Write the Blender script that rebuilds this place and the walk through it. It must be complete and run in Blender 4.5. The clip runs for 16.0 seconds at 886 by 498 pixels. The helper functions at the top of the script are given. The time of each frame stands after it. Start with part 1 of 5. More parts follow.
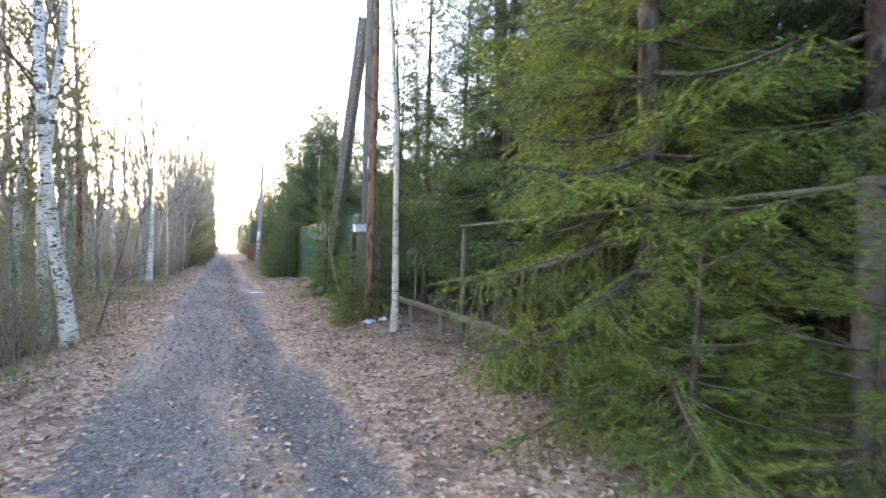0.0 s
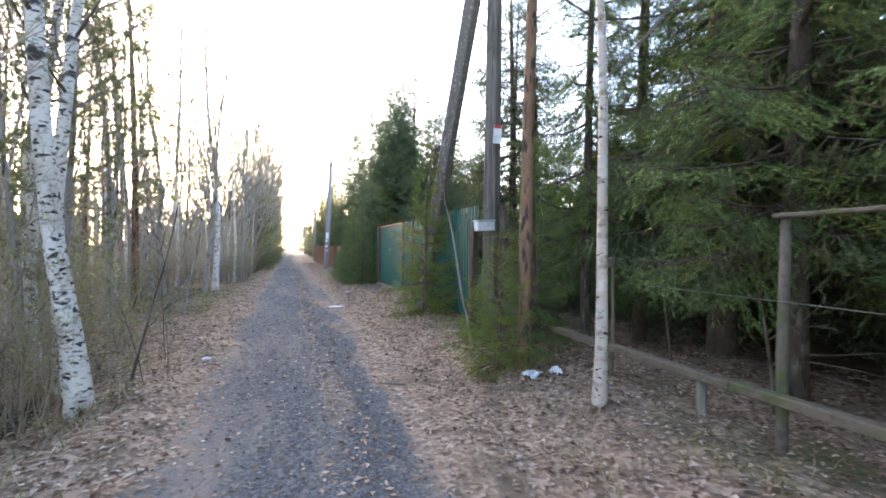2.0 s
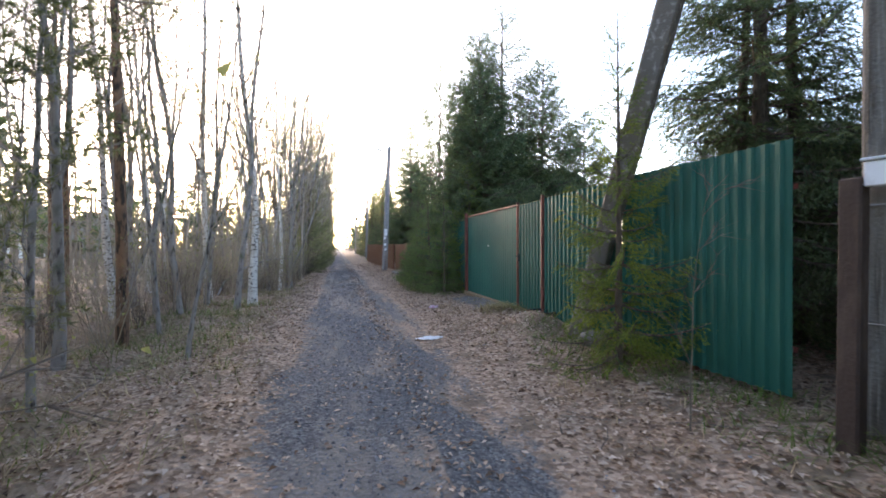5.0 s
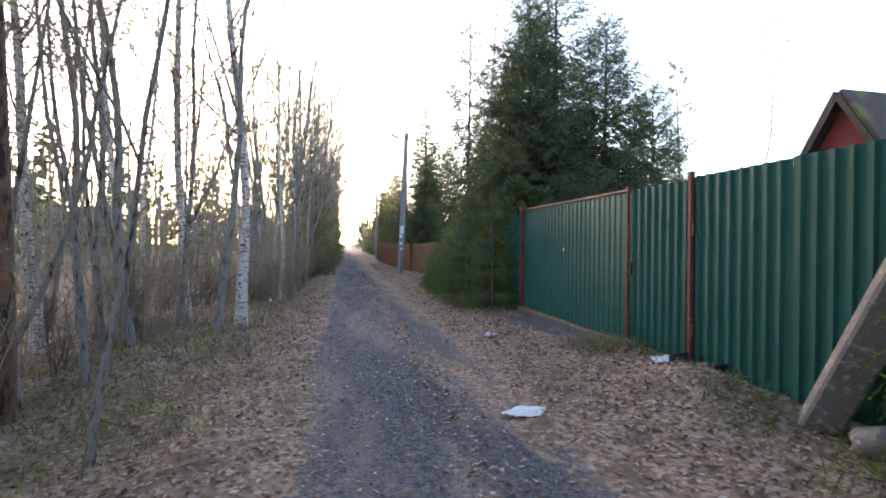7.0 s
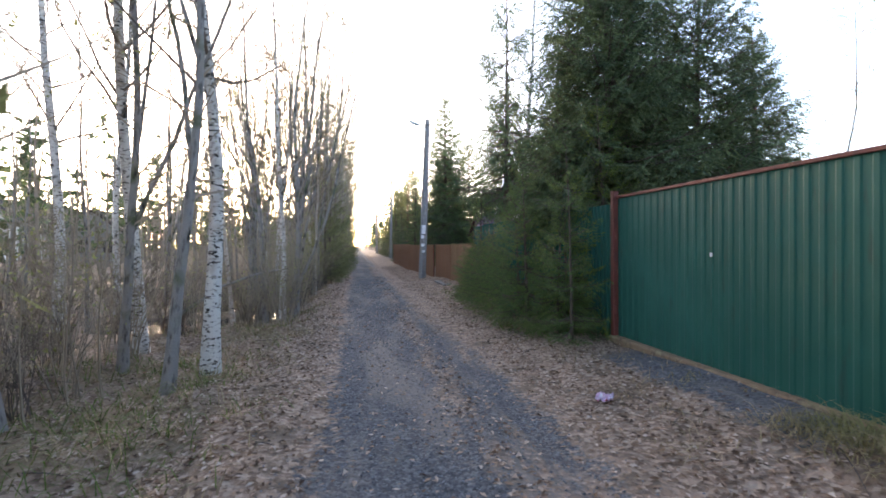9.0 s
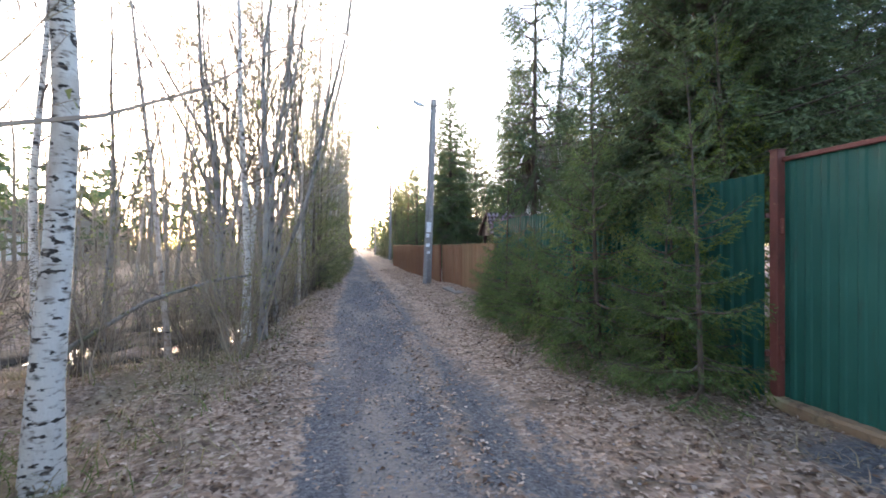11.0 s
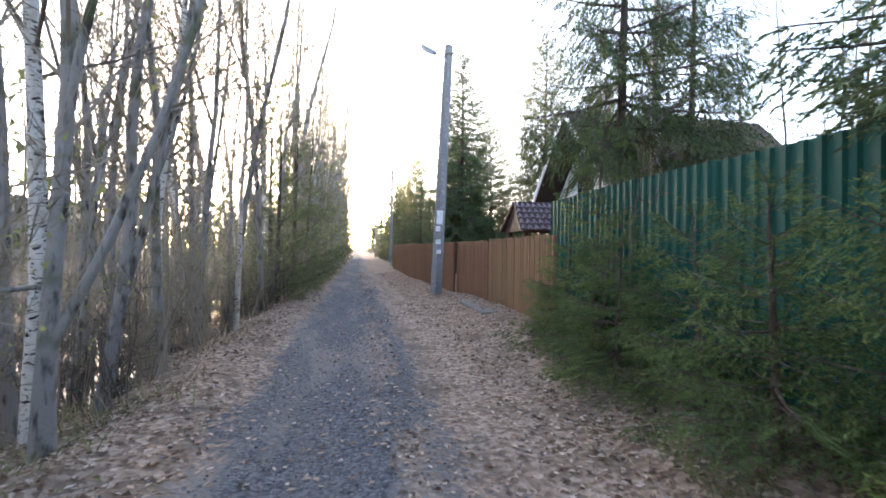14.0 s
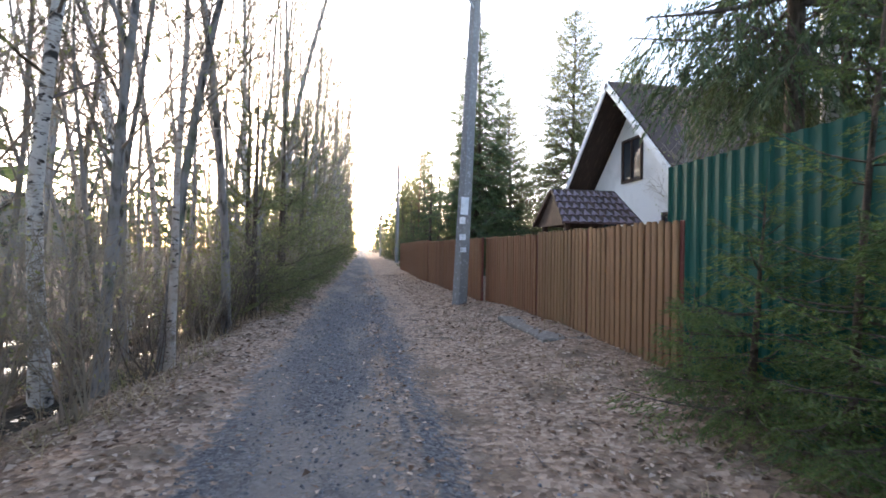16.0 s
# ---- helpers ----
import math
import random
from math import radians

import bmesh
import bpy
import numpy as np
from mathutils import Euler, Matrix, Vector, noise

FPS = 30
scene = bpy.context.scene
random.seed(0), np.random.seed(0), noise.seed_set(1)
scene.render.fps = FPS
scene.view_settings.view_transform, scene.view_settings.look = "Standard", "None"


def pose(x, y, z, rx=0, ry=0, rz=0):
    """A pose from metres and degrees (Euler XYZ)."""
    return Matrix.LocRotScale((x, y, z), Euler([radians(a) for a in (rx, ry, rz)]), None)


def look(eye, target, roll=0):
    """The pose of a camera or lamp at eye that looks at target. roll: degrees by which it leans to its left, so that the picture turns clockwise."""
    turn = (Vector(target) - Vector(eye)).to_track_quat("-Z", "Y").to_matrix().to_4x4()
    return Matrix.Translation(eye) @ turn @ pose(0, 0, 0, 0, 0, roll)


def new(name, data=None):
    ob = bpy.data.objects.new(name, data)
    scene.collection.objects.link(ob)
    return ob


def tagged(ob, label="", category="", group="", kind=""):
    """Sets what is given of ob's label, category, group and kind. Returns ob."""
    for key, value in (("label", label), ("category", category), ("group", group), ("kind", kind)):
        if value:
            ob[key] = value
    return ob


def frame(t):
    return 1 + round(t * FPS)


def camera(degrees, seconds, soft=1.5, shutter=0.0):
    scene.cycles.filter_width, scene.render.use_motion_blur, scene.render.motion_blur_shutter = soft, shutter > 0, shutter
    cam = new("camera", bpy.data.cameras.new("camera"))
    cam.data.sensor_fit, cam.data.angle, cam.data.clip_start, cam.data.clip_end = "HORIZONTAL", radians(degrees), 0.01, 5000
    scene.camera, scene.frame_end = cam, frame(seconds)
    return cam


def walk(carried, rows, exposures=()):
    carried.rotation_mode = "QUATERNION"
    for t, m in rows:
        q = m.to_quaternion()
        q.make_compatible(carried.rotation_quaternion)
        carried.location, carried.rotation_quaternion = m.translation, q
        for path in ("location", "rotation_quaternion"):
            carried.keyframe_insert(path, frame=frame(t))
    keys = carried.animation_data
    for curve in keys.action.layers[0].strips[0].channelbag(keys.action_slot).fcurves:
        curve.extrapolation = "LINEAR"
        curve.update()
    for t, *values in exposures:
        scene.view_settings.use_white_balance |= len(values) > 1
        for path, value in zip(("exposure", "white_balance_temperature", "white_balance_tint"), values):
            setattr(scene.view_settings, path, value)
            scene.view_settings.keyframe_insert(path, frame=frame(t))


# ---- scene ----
cam = camera(86.2, 16.0, 1.7, 0.2)
PATH = [
    (0, (0.0, 0.542, 1.32), (0.842, 2.357, 1.318), 0.7),
    (0.5, (-0.081, 1.375, 1.328), (0.666, 3.231, 1.324), 0.6),
    (1, (-0.137, 2.187, 1.341), (0.545, 4.068, 1.338), 0.6),
    (1.5, (-0.205, 2.951, 1.332), (0.435, 4.845, 1.329), 0.7),
    (2, (-0.199, 3.704, 1.377), (0.423, 5.605, 1.375), 0.5),
    (2.5, (-0.218, 4.427, 1.363), (0.382, 6.335, 1.362), 0.6),
    (3, (-0.275, 5.2, 1.376), (0.288, 7.119, 1.376), 0.7),
    (3.5, (-0.321, 5.929, 1.306), (0.192, 7.862, 1.308), 0.7),
    (4, (-0.384, 6.718, 1.286), (0.089, 8.661, 1.283), 0.5),
    (6.3, (-0.452, 10.184, 1.348), (-0.039, 12.141, 1.337), -0.2),
    (6.5, (-0.5, 10.481, 1.335), (-0.089, 12.438, 1.322), 0.4),
    (7, (-0.622, 11.202, 1.391), (-0.21, 13.159, 1.374), 0.3),
    (7.5, (-0.585, 11.972, 1.394), (-0.18, 13.93, 1.38), 0.0),
    (8, (-0.628, 12.664, 1.41), (-0.228, 14.624, 1.394), 0.1),
    (8.5, (-0.642, 13.383, 1.418), (-0.255, 15.345, 1.404), -0.1),
    (9, (-0.669, 14.011, 1.442), (-0.309, 15.978, 1.426), -0.4),
    (11.5, (-0.43, 17.46, 1.377), (-0.061, 19.426, 1.368), -0.1),
    (12, (-0.323, 18.213, 1.355), (0.046, 20.178, 1.347), 0.1),
    (12.5, (-0.203, 18.944, 1.34), (0.164, 20.91, 1.333), 0.0),
    (13, (-0.114, 19.638, 1.304), (0.246, 21.605, 1.3), 0.4),
    (13.5, (-0.074, 20.42, 1.254), (0.285, 22.388, 1.256), 0.5),
    (14, (-0.046, 21.159, 1.231), (0.31, 23.127, 1.237), 0.7),
    (14.5, (-0.018, 21.859, 1.232), (0.332, 23.828, 1.236), 0.9),
    (15, (-0.005, 22.51, 1.183), (0.342, 24.48, 1.198), 1.0),
    (15.5, (-0.017, 23.254, 1.204), (0.324, 25.224, 1.211), 1.0),
    (16, (0.003, 23.895, 1.183), (0.341, 25.866, 1.188), 0.8),
]
LIGHT = ((0, 3.75), (2, 3.55), (3.5, 3.3), (6.5, 2.78), (9, 2.84), (11.5, 3.28), (13, 3.33), (14.5, 3.17), (16, 3.02))
walk(cam, [(t, look(eye, target, roll)) for t, eye, target, roll in PATH], [(t, stops, 7250, 18) for t, stops in LIGHT])

# world, sun
SUN_AZ, SUN_EL = -12.2, 11.0
world = bpy.data.worlds.new("world")
scene.world = world
world.use_nodes = True
wn = world.node_tree
sky = wn.nodes.new("ShaderNodeTexSky")
sky.sky_type = "NISHITA"
sky.sun_disc = False
sky.sun_elevation = radians(SUN_EL)
sky.sun_rotation = radians(SUN_AZ)
sky.air_density, sky.dust_density, sky.ozone_density = 0.75, 1.0, 1.2
wn.links.new(sky.outputs[0], wn.nodes["Background"].inputs[0])
wn.nodes["Background"].inputs[1].default_value = 0.15

sun = new("sun", bpy.data.lights.new("sun", "SUN"))
sun.data.energy, sun.data.angle, sun.data.color = 1.3, radians(3.0), (1.0, 0.86, 0.68)
SUN_DIR = Vector((math.sin(radians(SUN_AZ)) * math.cos(radians(SUN_EL)), math.cos(radians(SUN_AZ)) * math.cos(radians(SUN_EL)), math.sin(radians(SUN_EL))))
sun.matrix_world = look(SUN_DIR * 60, (0, 0, 0))

# ---- materials ----
def material(name, base, rough=0.9, metal=0.0, spots=(), bump=0.0, bump_scale=40.0, island=0.0, coord="Object", spread=0.0, thin=0.0):
    """Principled surface: base colour, then spots of (colour, scale, low, high, stretch) laid over it by noise."""
    m = bpy.data.materials.new(name)
    m.use_nodes = True
    nt = m.node_tree
    N, L = nt.nodes, nt.links
    b = N["Principled BSDF"]
    b.inputs["Roughness"].default_value = rough
    b.inputs["Metallic"].default_value = metal
    b.inputs["Specular IOR Level"].default_value = 0.3
    tc = N.new("ShaderNodeTexCoord")
    rgb = N.new("ShaderNodeRGB")
    rgb.outputs[0].default_value = (*base, 1)
    col = rgb.outputs[0]
    for colour, scale, low, high, stretch in spots:
        mp = N.new("ShaderNodeMapping")
        mp.inputs["Scale"].default_value = stretch
        L.new(tc.outputs[coord], mp.inputs[0])
        nz = N.new("ShaderNodeTexNoise")
        nz.inputs["Scale"].default_value = scale
        nz.inputs["Detail"].default_value = 5
        L.new(mp.outputs[0], nz.inputs["Vector"])
        mr = N.new("ShaderNodeMapRange")
        mr.inputs[1].default_value, mr.inputs[2].default_value = low, high
        L.new(nz.outputs[0], mr.inputs[0])
        mx = N.new("ShaderNodeMix")
        mx.data_type = "RGBA"
        L.new(mr.outputs[0], mx.inputs[0])
        L.new(col, mx.inputs[6])
        mx.inputs[7].default_value = (*colour, 1)
        col = mx.outputs[2]
    if island or spread:
        hs = N.new("ShaderNodeHueSaturation")
        if island:
            g = N.new("ShaderNodeNewGeometry")
            src = g.outputs["Random Per Island"]
        else:
            g = N.new("ShaderNodeObjectInfo")
            src = g.outputs["Random"]
        a = island or spread
        mr = N.new("ShaderNodeMapRange")
        mr.inputs[3].default_value, mr.inputs[4].default_value = 1 - a, 1 + a
        L.new(src, mr.inputs[0])
        L.new(mr.outputs[0], hs.inputs["Value"])
        mr2 = N.new("ShaderNodeMapRange")
        mr2.inputs[3].default_value, mr2.inputs[4].default_value = 0.5 - 0.04 * a, 0.5 + 0.04 * a
        mt = N.new("ShaderNodeMath")
        mt.operation = "FRACT"
        mul = N.new("ShaderNodeMath")
        mul.operation = "MULTIPLY"
        mul.inputs[1].default_value = 17.3
        L.new(src, mul.inputs[0])
        L.new(mul.outputs[0], mt.inputs[0])
        L.new(mt.outputs[0], mr2.inputs[0])
        L.new(mr2.outputs[0], hs.inputs["Hue"])
        L.new(col, hs.inputs["Color"])
        col = hs.outputs[0]
    L.new(col, b.inputs["Base Color"])
    if bump:
        nz = N.new("ShaderNodeTexNoise")
        nz.inputs["Scale"].default_value = bump_scale
        nz.inputs["Detail"].default_value = 6
        L.new(tc.outputs[coord], nz.inputs["Vector"])
        bp = N.new("ShaderNodeBump")
        bp.inputs["Strength"].default_value = bump
        bp.inputs["Distance"].default_value = 0.02
        L.new(nz.outputs[0], bp.inputs["Height"])
        L.new(bp.outputs[0], b.inputs["Normal"])
    if thin:
        tr = N.new("ShaderNodeBsdfTranslucent")
        L.new(col, tr.inputs[0])
        ms = N.new("ShaderNodeMixShader")
        ms.inputs[0].default_value = thin
        L.new(b.outputs[0], ms.inputs[1])
        L.new(tr.outputs[0], ms.inputs[2])
        L.new(ms.outputs[0], N["Material Output"].inputs[0])
    return m


ONE = (1, 1, 1)
M_NEEDLE = material("spruce_needles", (0.14, 0.195, 0.038), 0.75, spots=[((0.21, 0.24, 0.04), 1.6, 0.4, 0.7, ONE), ((0.04, 0.085, 0.045), 3.0, 0.5, 0.75, ONE)], island=0.45, thin=0.3)
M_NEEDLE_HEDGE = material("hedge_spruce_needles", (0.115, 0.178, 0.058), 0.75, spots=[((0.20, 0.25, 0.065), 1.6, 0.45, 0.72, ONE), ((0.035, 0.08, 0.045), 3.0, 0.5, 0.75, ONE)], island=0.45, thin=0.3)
M_NEEDLE_DARK = material("old_spruce_needles", (0.10, 0.142, 0.066), 0.75, spots=[((0.15, 0.18, 0.07), 0.9, 0.45, 0.7, ONE), ((0.045, 0.08, 0.05), 2.0, 0.5, 0.75, ONE)], island=0.4, thin=0.25)
M_NEEDLE_PINE = material("pine_needles", (0.18, 0.195, 0.09), 0.75, spots=[((0.22, 0.215, 0.10), 1.0, 0.45, 0.7, ONE)], island=0.4, thin=0.45)
M_BARK_SPRUCE = material("spruce_bark", (0.10, 0.075, 0.055), 0.95, spots=[((0.19, 0.16, 0.13), 9, 0.5, 0.65, (1, 1, 0.4)), ((0.045, 0.035, 0.03), 20, 0.5, 0.7, (1, 1, 0.3))], bump=0.8)
M_BARK_PINE = material("pine_bark", (0.21, 0.125, 0.08), 0.95, spots=[((0.30, 0.17, 0.10), 7, 0.45, 0.65, (1, 1, 0.35)), ((0.06, 0.045, 0.035), 16, 0.5, 0.62, (1, 1, 0.3))], bump=0.9)
M_BARK_ALDER = material("alder_bark", (0.29, 0.268, 0.25), 0.95, spots=[((0.31, 0.28, 0.245), 5, 0.5, 0.7, (1, 1, 0.5)), ((0.10, 0.115, 0.055), 3, 0.52, 0.7, ONE), ((0.05, 0.042, 0.036), 18, 0.52, 0.7, (1, 1, 0.3))], bump=0.6)
M_BIRCH = material("birch_bark", (0.66, 0.63, 0.58), 0.8, spots=[((0.42, 0.36, 0.30), 5, 0.5, 0.7, (1, 1, 0.6)), ((0.04, 0.034, 0.03), 6.5, 0.575, 0.61, (2.0, 2.0, 4.6)), ((0.05, 0.045, 0.04), 3.4, 0.60, 0.66, (1.3, 1.3, 1.6)), ((0.22, 0.18, 0.15), 16, 0.55, 0.7, (1, 1, 2.5))], bump=0.4)
M_BIRCH_TAN = material("thin_birch_bark", (0.50, 0.42, 0.35), 0.85, spots=[((0.62, 0.56, 0.50), 6, 0.5, 0.65, (1, 1, 1.5)), ((0.30, 0.22, 0.17), 5, 0.52, 0.66, (2, 2, 3)), ((0.05, 0.042, 0.036), 7, 0.62, 0.65, (2.2, 2.2, 4.5))], bump=0.4)
M_TWIG = material("bare_twigs", (0.31, 0.25, 0.19), 0.9, spots=[((0.34, 0.28, 0.20), 3, 0.45, 0.7, ONE)], island=0.3)
M_TWIG_DARK = material("dark_twigs", (0.14, 0.11, 0.09), 0.9, spots=[((0.16, 0.14, 0.11), 3, 0.5, 0.7, ONE)], island=0.3)
M_BUD = material("spring_buds", (0.30, 0.31, 0.12), 0.8, island=0.4, thin=0.4)
M_LEAF = material("fallen_leaves", (0.45, 0.325, 0.24), 0.85, spots=[((0.19, 0.11, 0.07), 9.0, 0.47, 0.6, ONE), ((0.55, 0.44, 0.36), 11, 0.56, 0.66, ONE)], island=0.45, thin=0.1)
_n, _l = M_LEAF.node_tree.nodes, M_LEAF.node_tree.links
_g = _n.new("ShaderNodeNewGeometry")
_r = _n.new("ShaderNodeValToRGB")
for _at, _c in ((0.25, (0.16, 0.095, 0.06, 1)), (0.5, (0.34, 0.225, 0.155, 1)), (0.75, (0.43, 0.315, 0.235, 1))):
    _r.color_ramp.elements.new(_at).color = _c
_r.color_ramp.elements[0].color = (0.07, 0.042, 0.03, 1)
_r.color_ramp.elements[-1].color = (0.56, 0.455, 0.37, 1)
_l.new(_g.outputs["Random Per Island"], _r.inputs[0])
_l.new(_r.outputs[0], _n["Principled BSDF"].inputs["Base Color"])
M_GRASS_DRY = material("dry_grass", (0.34, 0.255, 0.155), 0.9, spots=[((0.20, 0.19, 0.08), 0.9, 0.5, 0.65, ONE)], island=0.35, thin=0.2)
M_GRASS = material("green_grass", (0.12, 0.17, 0.04), 0.9, island=0.4, thin=0.3)
M_STONE = material("crushed_stone", (0.15, 0.152, 0.16), 0.9, island=0.6)
M_FENCE_GREEN = material("green_painted_steel", (0.009, 0.090, 0.066), 0.58, spots=[((0.013, 0.108, 0.08), 1.2, 0.45, 0.7, ONE), ((0.02, 0.075, 0.055), 14, 0.6, 0.75, (1, 1, 0.2))], bump=0.05, bump_scale=6)
M_FENCE_POST = material("red_brown_painted_steel", (0.17, 0.05, 0.038), 0.6, spots=[((0.09, 0.035, 0.028), 9, 0.5, 0.7, (1, 1, 0.3)), ((0.23, 0.10, 0.06), 24, 0.6, 0.72, ONE)])
M_PICKET = material("brown_painted_pickets", (0.185, 0.082, 0.042), 0.65, spots=[((0.12, 0.052, 0.03), 4, 0.5, 0.7, (1, 1, 0.25)), ((0.24, 0.12, 0.065), 12, 0.55, 0.72, (1, 1, 0.2))], spread=0.12)
M_PICKET_OAK = material("golden_brown_pickets", (0.235, 0.13, 0.066), 0.7, spots=[((0.16, 0.085, 0.042), 4, 0.5, 0.7, (1, 1, 0.2)), ((0.30, 0.18, 0.10), 14, 0.55, 0.72, (1, 1, 0.15))], spread=0.12)
M_WOOD_GREY = material("weathered_wood", (0.24, 0.215, 0.18), 0.95, spots=[((0.13, 0.11, 0.09), 7, 0.48, 0.65, (3, 3, 0.25)), ((0.30, 0.28, 0.24), 22, 0.5, 0.7, (3, 3, 0.15))], bump=0.5)
M_WOOD_MOSSY = material("mossy_old_rail_wood", (0.15, 0.122, 0.092), 0.95, spots=[((0.10, 0.11, 0.05), 4, 0.5, 0.65, ONE), ((0.10, 0.075, 0.055), 14, 0.5, 0.7, ONE)], bump=0.6)
M_POLE = material("old_grey_pole_wood", (0.165, 0.145, 0.125), 0.95, spots=[((0.09, 0.075, 0.06), 6, 0.46, 0.64, (3, 3, 0.22)), ((0.24, 0.22, 0.19), 20, 0.52, 0.7, (3, 3, 0.15))], bump=0.6)
M_CONCRETE = material("rough_concrete", (0.185, 0.165, 0.145), 0.95, spots=[((0.17, 0.15, 0.13), 3.5, 0.48, 0.68, ONE), ((0.36, 0.34, 0.31), 18, 0.55, 0.7, ONE)], bump=0.5, bump_scale=60)
M_CONCRETE_POLE = material("grey_concrete_pole", (0.235, 0.23, 0.225), 0.9, spots=[((0.20, 0.20, 0.21), 2.5, 0.48, 0.68, (1, 1, 0.3)), ((0.38, 0.38, 0.39), 18, 0.55, 0.7, ONE)], bump=0.4, bump_scale=50)
M_RUST_BEAM = material("tan_wooden_sill", (0.27, 0.17, 0.10), 0.95, spots=[((0.34, 0.27, 0.15), 4, 0.5, 0.65, ONE), ((0.14, 0.09, 0.06), 13, 0.5, 0.7, ONE)], bump=0.5)
M_PAPER = material("weathered_white_paper", (0.75, 0.76, 0.78), 0.7, spots=[((0.55, 0.56, 0.58), 9, 0.5, 0.7, ONE)])
M_RED_PAPER = material("red_print", (0.62, 0.08, 0.08), 0.7)
M_PLASTIC = material("crumpled_plastic_film", (0.62, 0.67, 0.72), 0.35, spots=[((0.45, 0.50, 0.56), 12, 0.5, 0.7, ONE)])
M_PINK = material("pink_wrapper", (0.62, 0.42, 0.55), 0.5, spots=[((0.75, 0.70, 0.78), 18, 0.45, 0.6, ONE), ((0.6, 0.12, 0.16), 25, 0.6, 0.65, ONE)])
M_BLUE = material("blue_wrapper", (0.05, 0.16, 0.55), 0.5)
M_BLACK = material("black_rubber", (0.02, 0.02, 0.022), 0.7, spots=[((0.05, 0.048, 0.045), 9, 0.5, 0.7, ONE)])
M_WHITE_WALL = material("white_plaster", (0.74, 0.71, 0.67), 0.9, spots=[((0.62, 0.59, 0.55), 1.5, 0.5, 0.7, ONE)], bump=0.2)
M_TRIM = material("white_painted_trim", (0.78, 0.77, 0.75), 0.6, spots=[((0.66, 0.64, 0.61), 4, 0.5, 0.7, ONE)])
M_ROOF = material("purple_brown_roof_tile", (0.15, 0.105, 0.115), 0.42, spots=[((0.17, 0.12, 0.13), 2.0, 0.48, 0.68, ONE), ((0.07, 0.045, 0.05), 10, 0.5, 0.7, ONE)], island=0.15)
M_SOFFIT = material("dark_stained_boards", (0.055, 0.035, 0.027), 0.8, spots=[((0.09, 0.06, 0.045), 3, 0.5, 0.7, (6, 1, 1))], bump=0.3)
M_RED_WALL = material("red_painted_boards", (0.33, 0.065, 0.05), 0.85, spots=[((0.24, 0.045, 0.04), 2, 0.5, 0.7, (1, 1, 5)), ((0.42, 0.12, 0.08), 8, 0.58, 0.7, (1, 1, 4))], bump=0.3)
M_ROOF_MOSS = material("mossy_dark_roof", (0.07, 0.055, 0.05), 0.9, spots=[((0.12, 0.12, 0.045), 1.2, 0.48, 0.62, ONE)], bump=0.5)
M_GREY_WALL = material("grey_timber_wall", (0.32, 0.30, 0.27), 0.9, spots=[((0.22, 0.20, 0.18), 1.2, 0.5, 0.7, (1, 1, 4))])
M_LAMP = material("lamp_housing", (0.55, 0.58, 0.60), 0.4, metal=0.3)
M_STEEL = material("galvanised_wire", (0.20, 0.19, 0.18), 0.5, metal=0.7)

M_GLASS = bpy.data.materials.new("window_glass")
M_GLASS.use_nodes = True
_b = M_GLASS.node_tree.nodes["Principled BSDF"]
_b.inputs["Base Color"].default_value = (0.03, 0.035, 0.04, 1)
_b.inputs["Roughness"].default_value = 0.06
_b.inputs["IOR"].default_value = 1.5

M_WATER = bpy.data.materials.new("still_ditch_water")
M_WATER.use_nodes = True
_n, _l = M_WATER.node_tree.nodes, M_WATER.node_tree.links
_b = _n["Principled BSDF"]
_b.inputs["Base Color"].default_value = (0.02, 0.018, 0.013, 1)
_b.inputs["Roughness"].default_value = 0.04
_b.inputs["IOR"].default_value = 1.33
_z = _n.new("ShaderNodeTexNoise")
_z.inputs["Scale"].default_value = 5
_p = _n.new("ShaderNodeBump")
_p.inputs["Strength"].default_value = 0.05
_p.inputs["Distance"].default_value = 0.02
_l.new(_z.outputs[0], _p.inputs["Height"])
_l.new(_p.outputs[0], _b.inputs["Normal"])


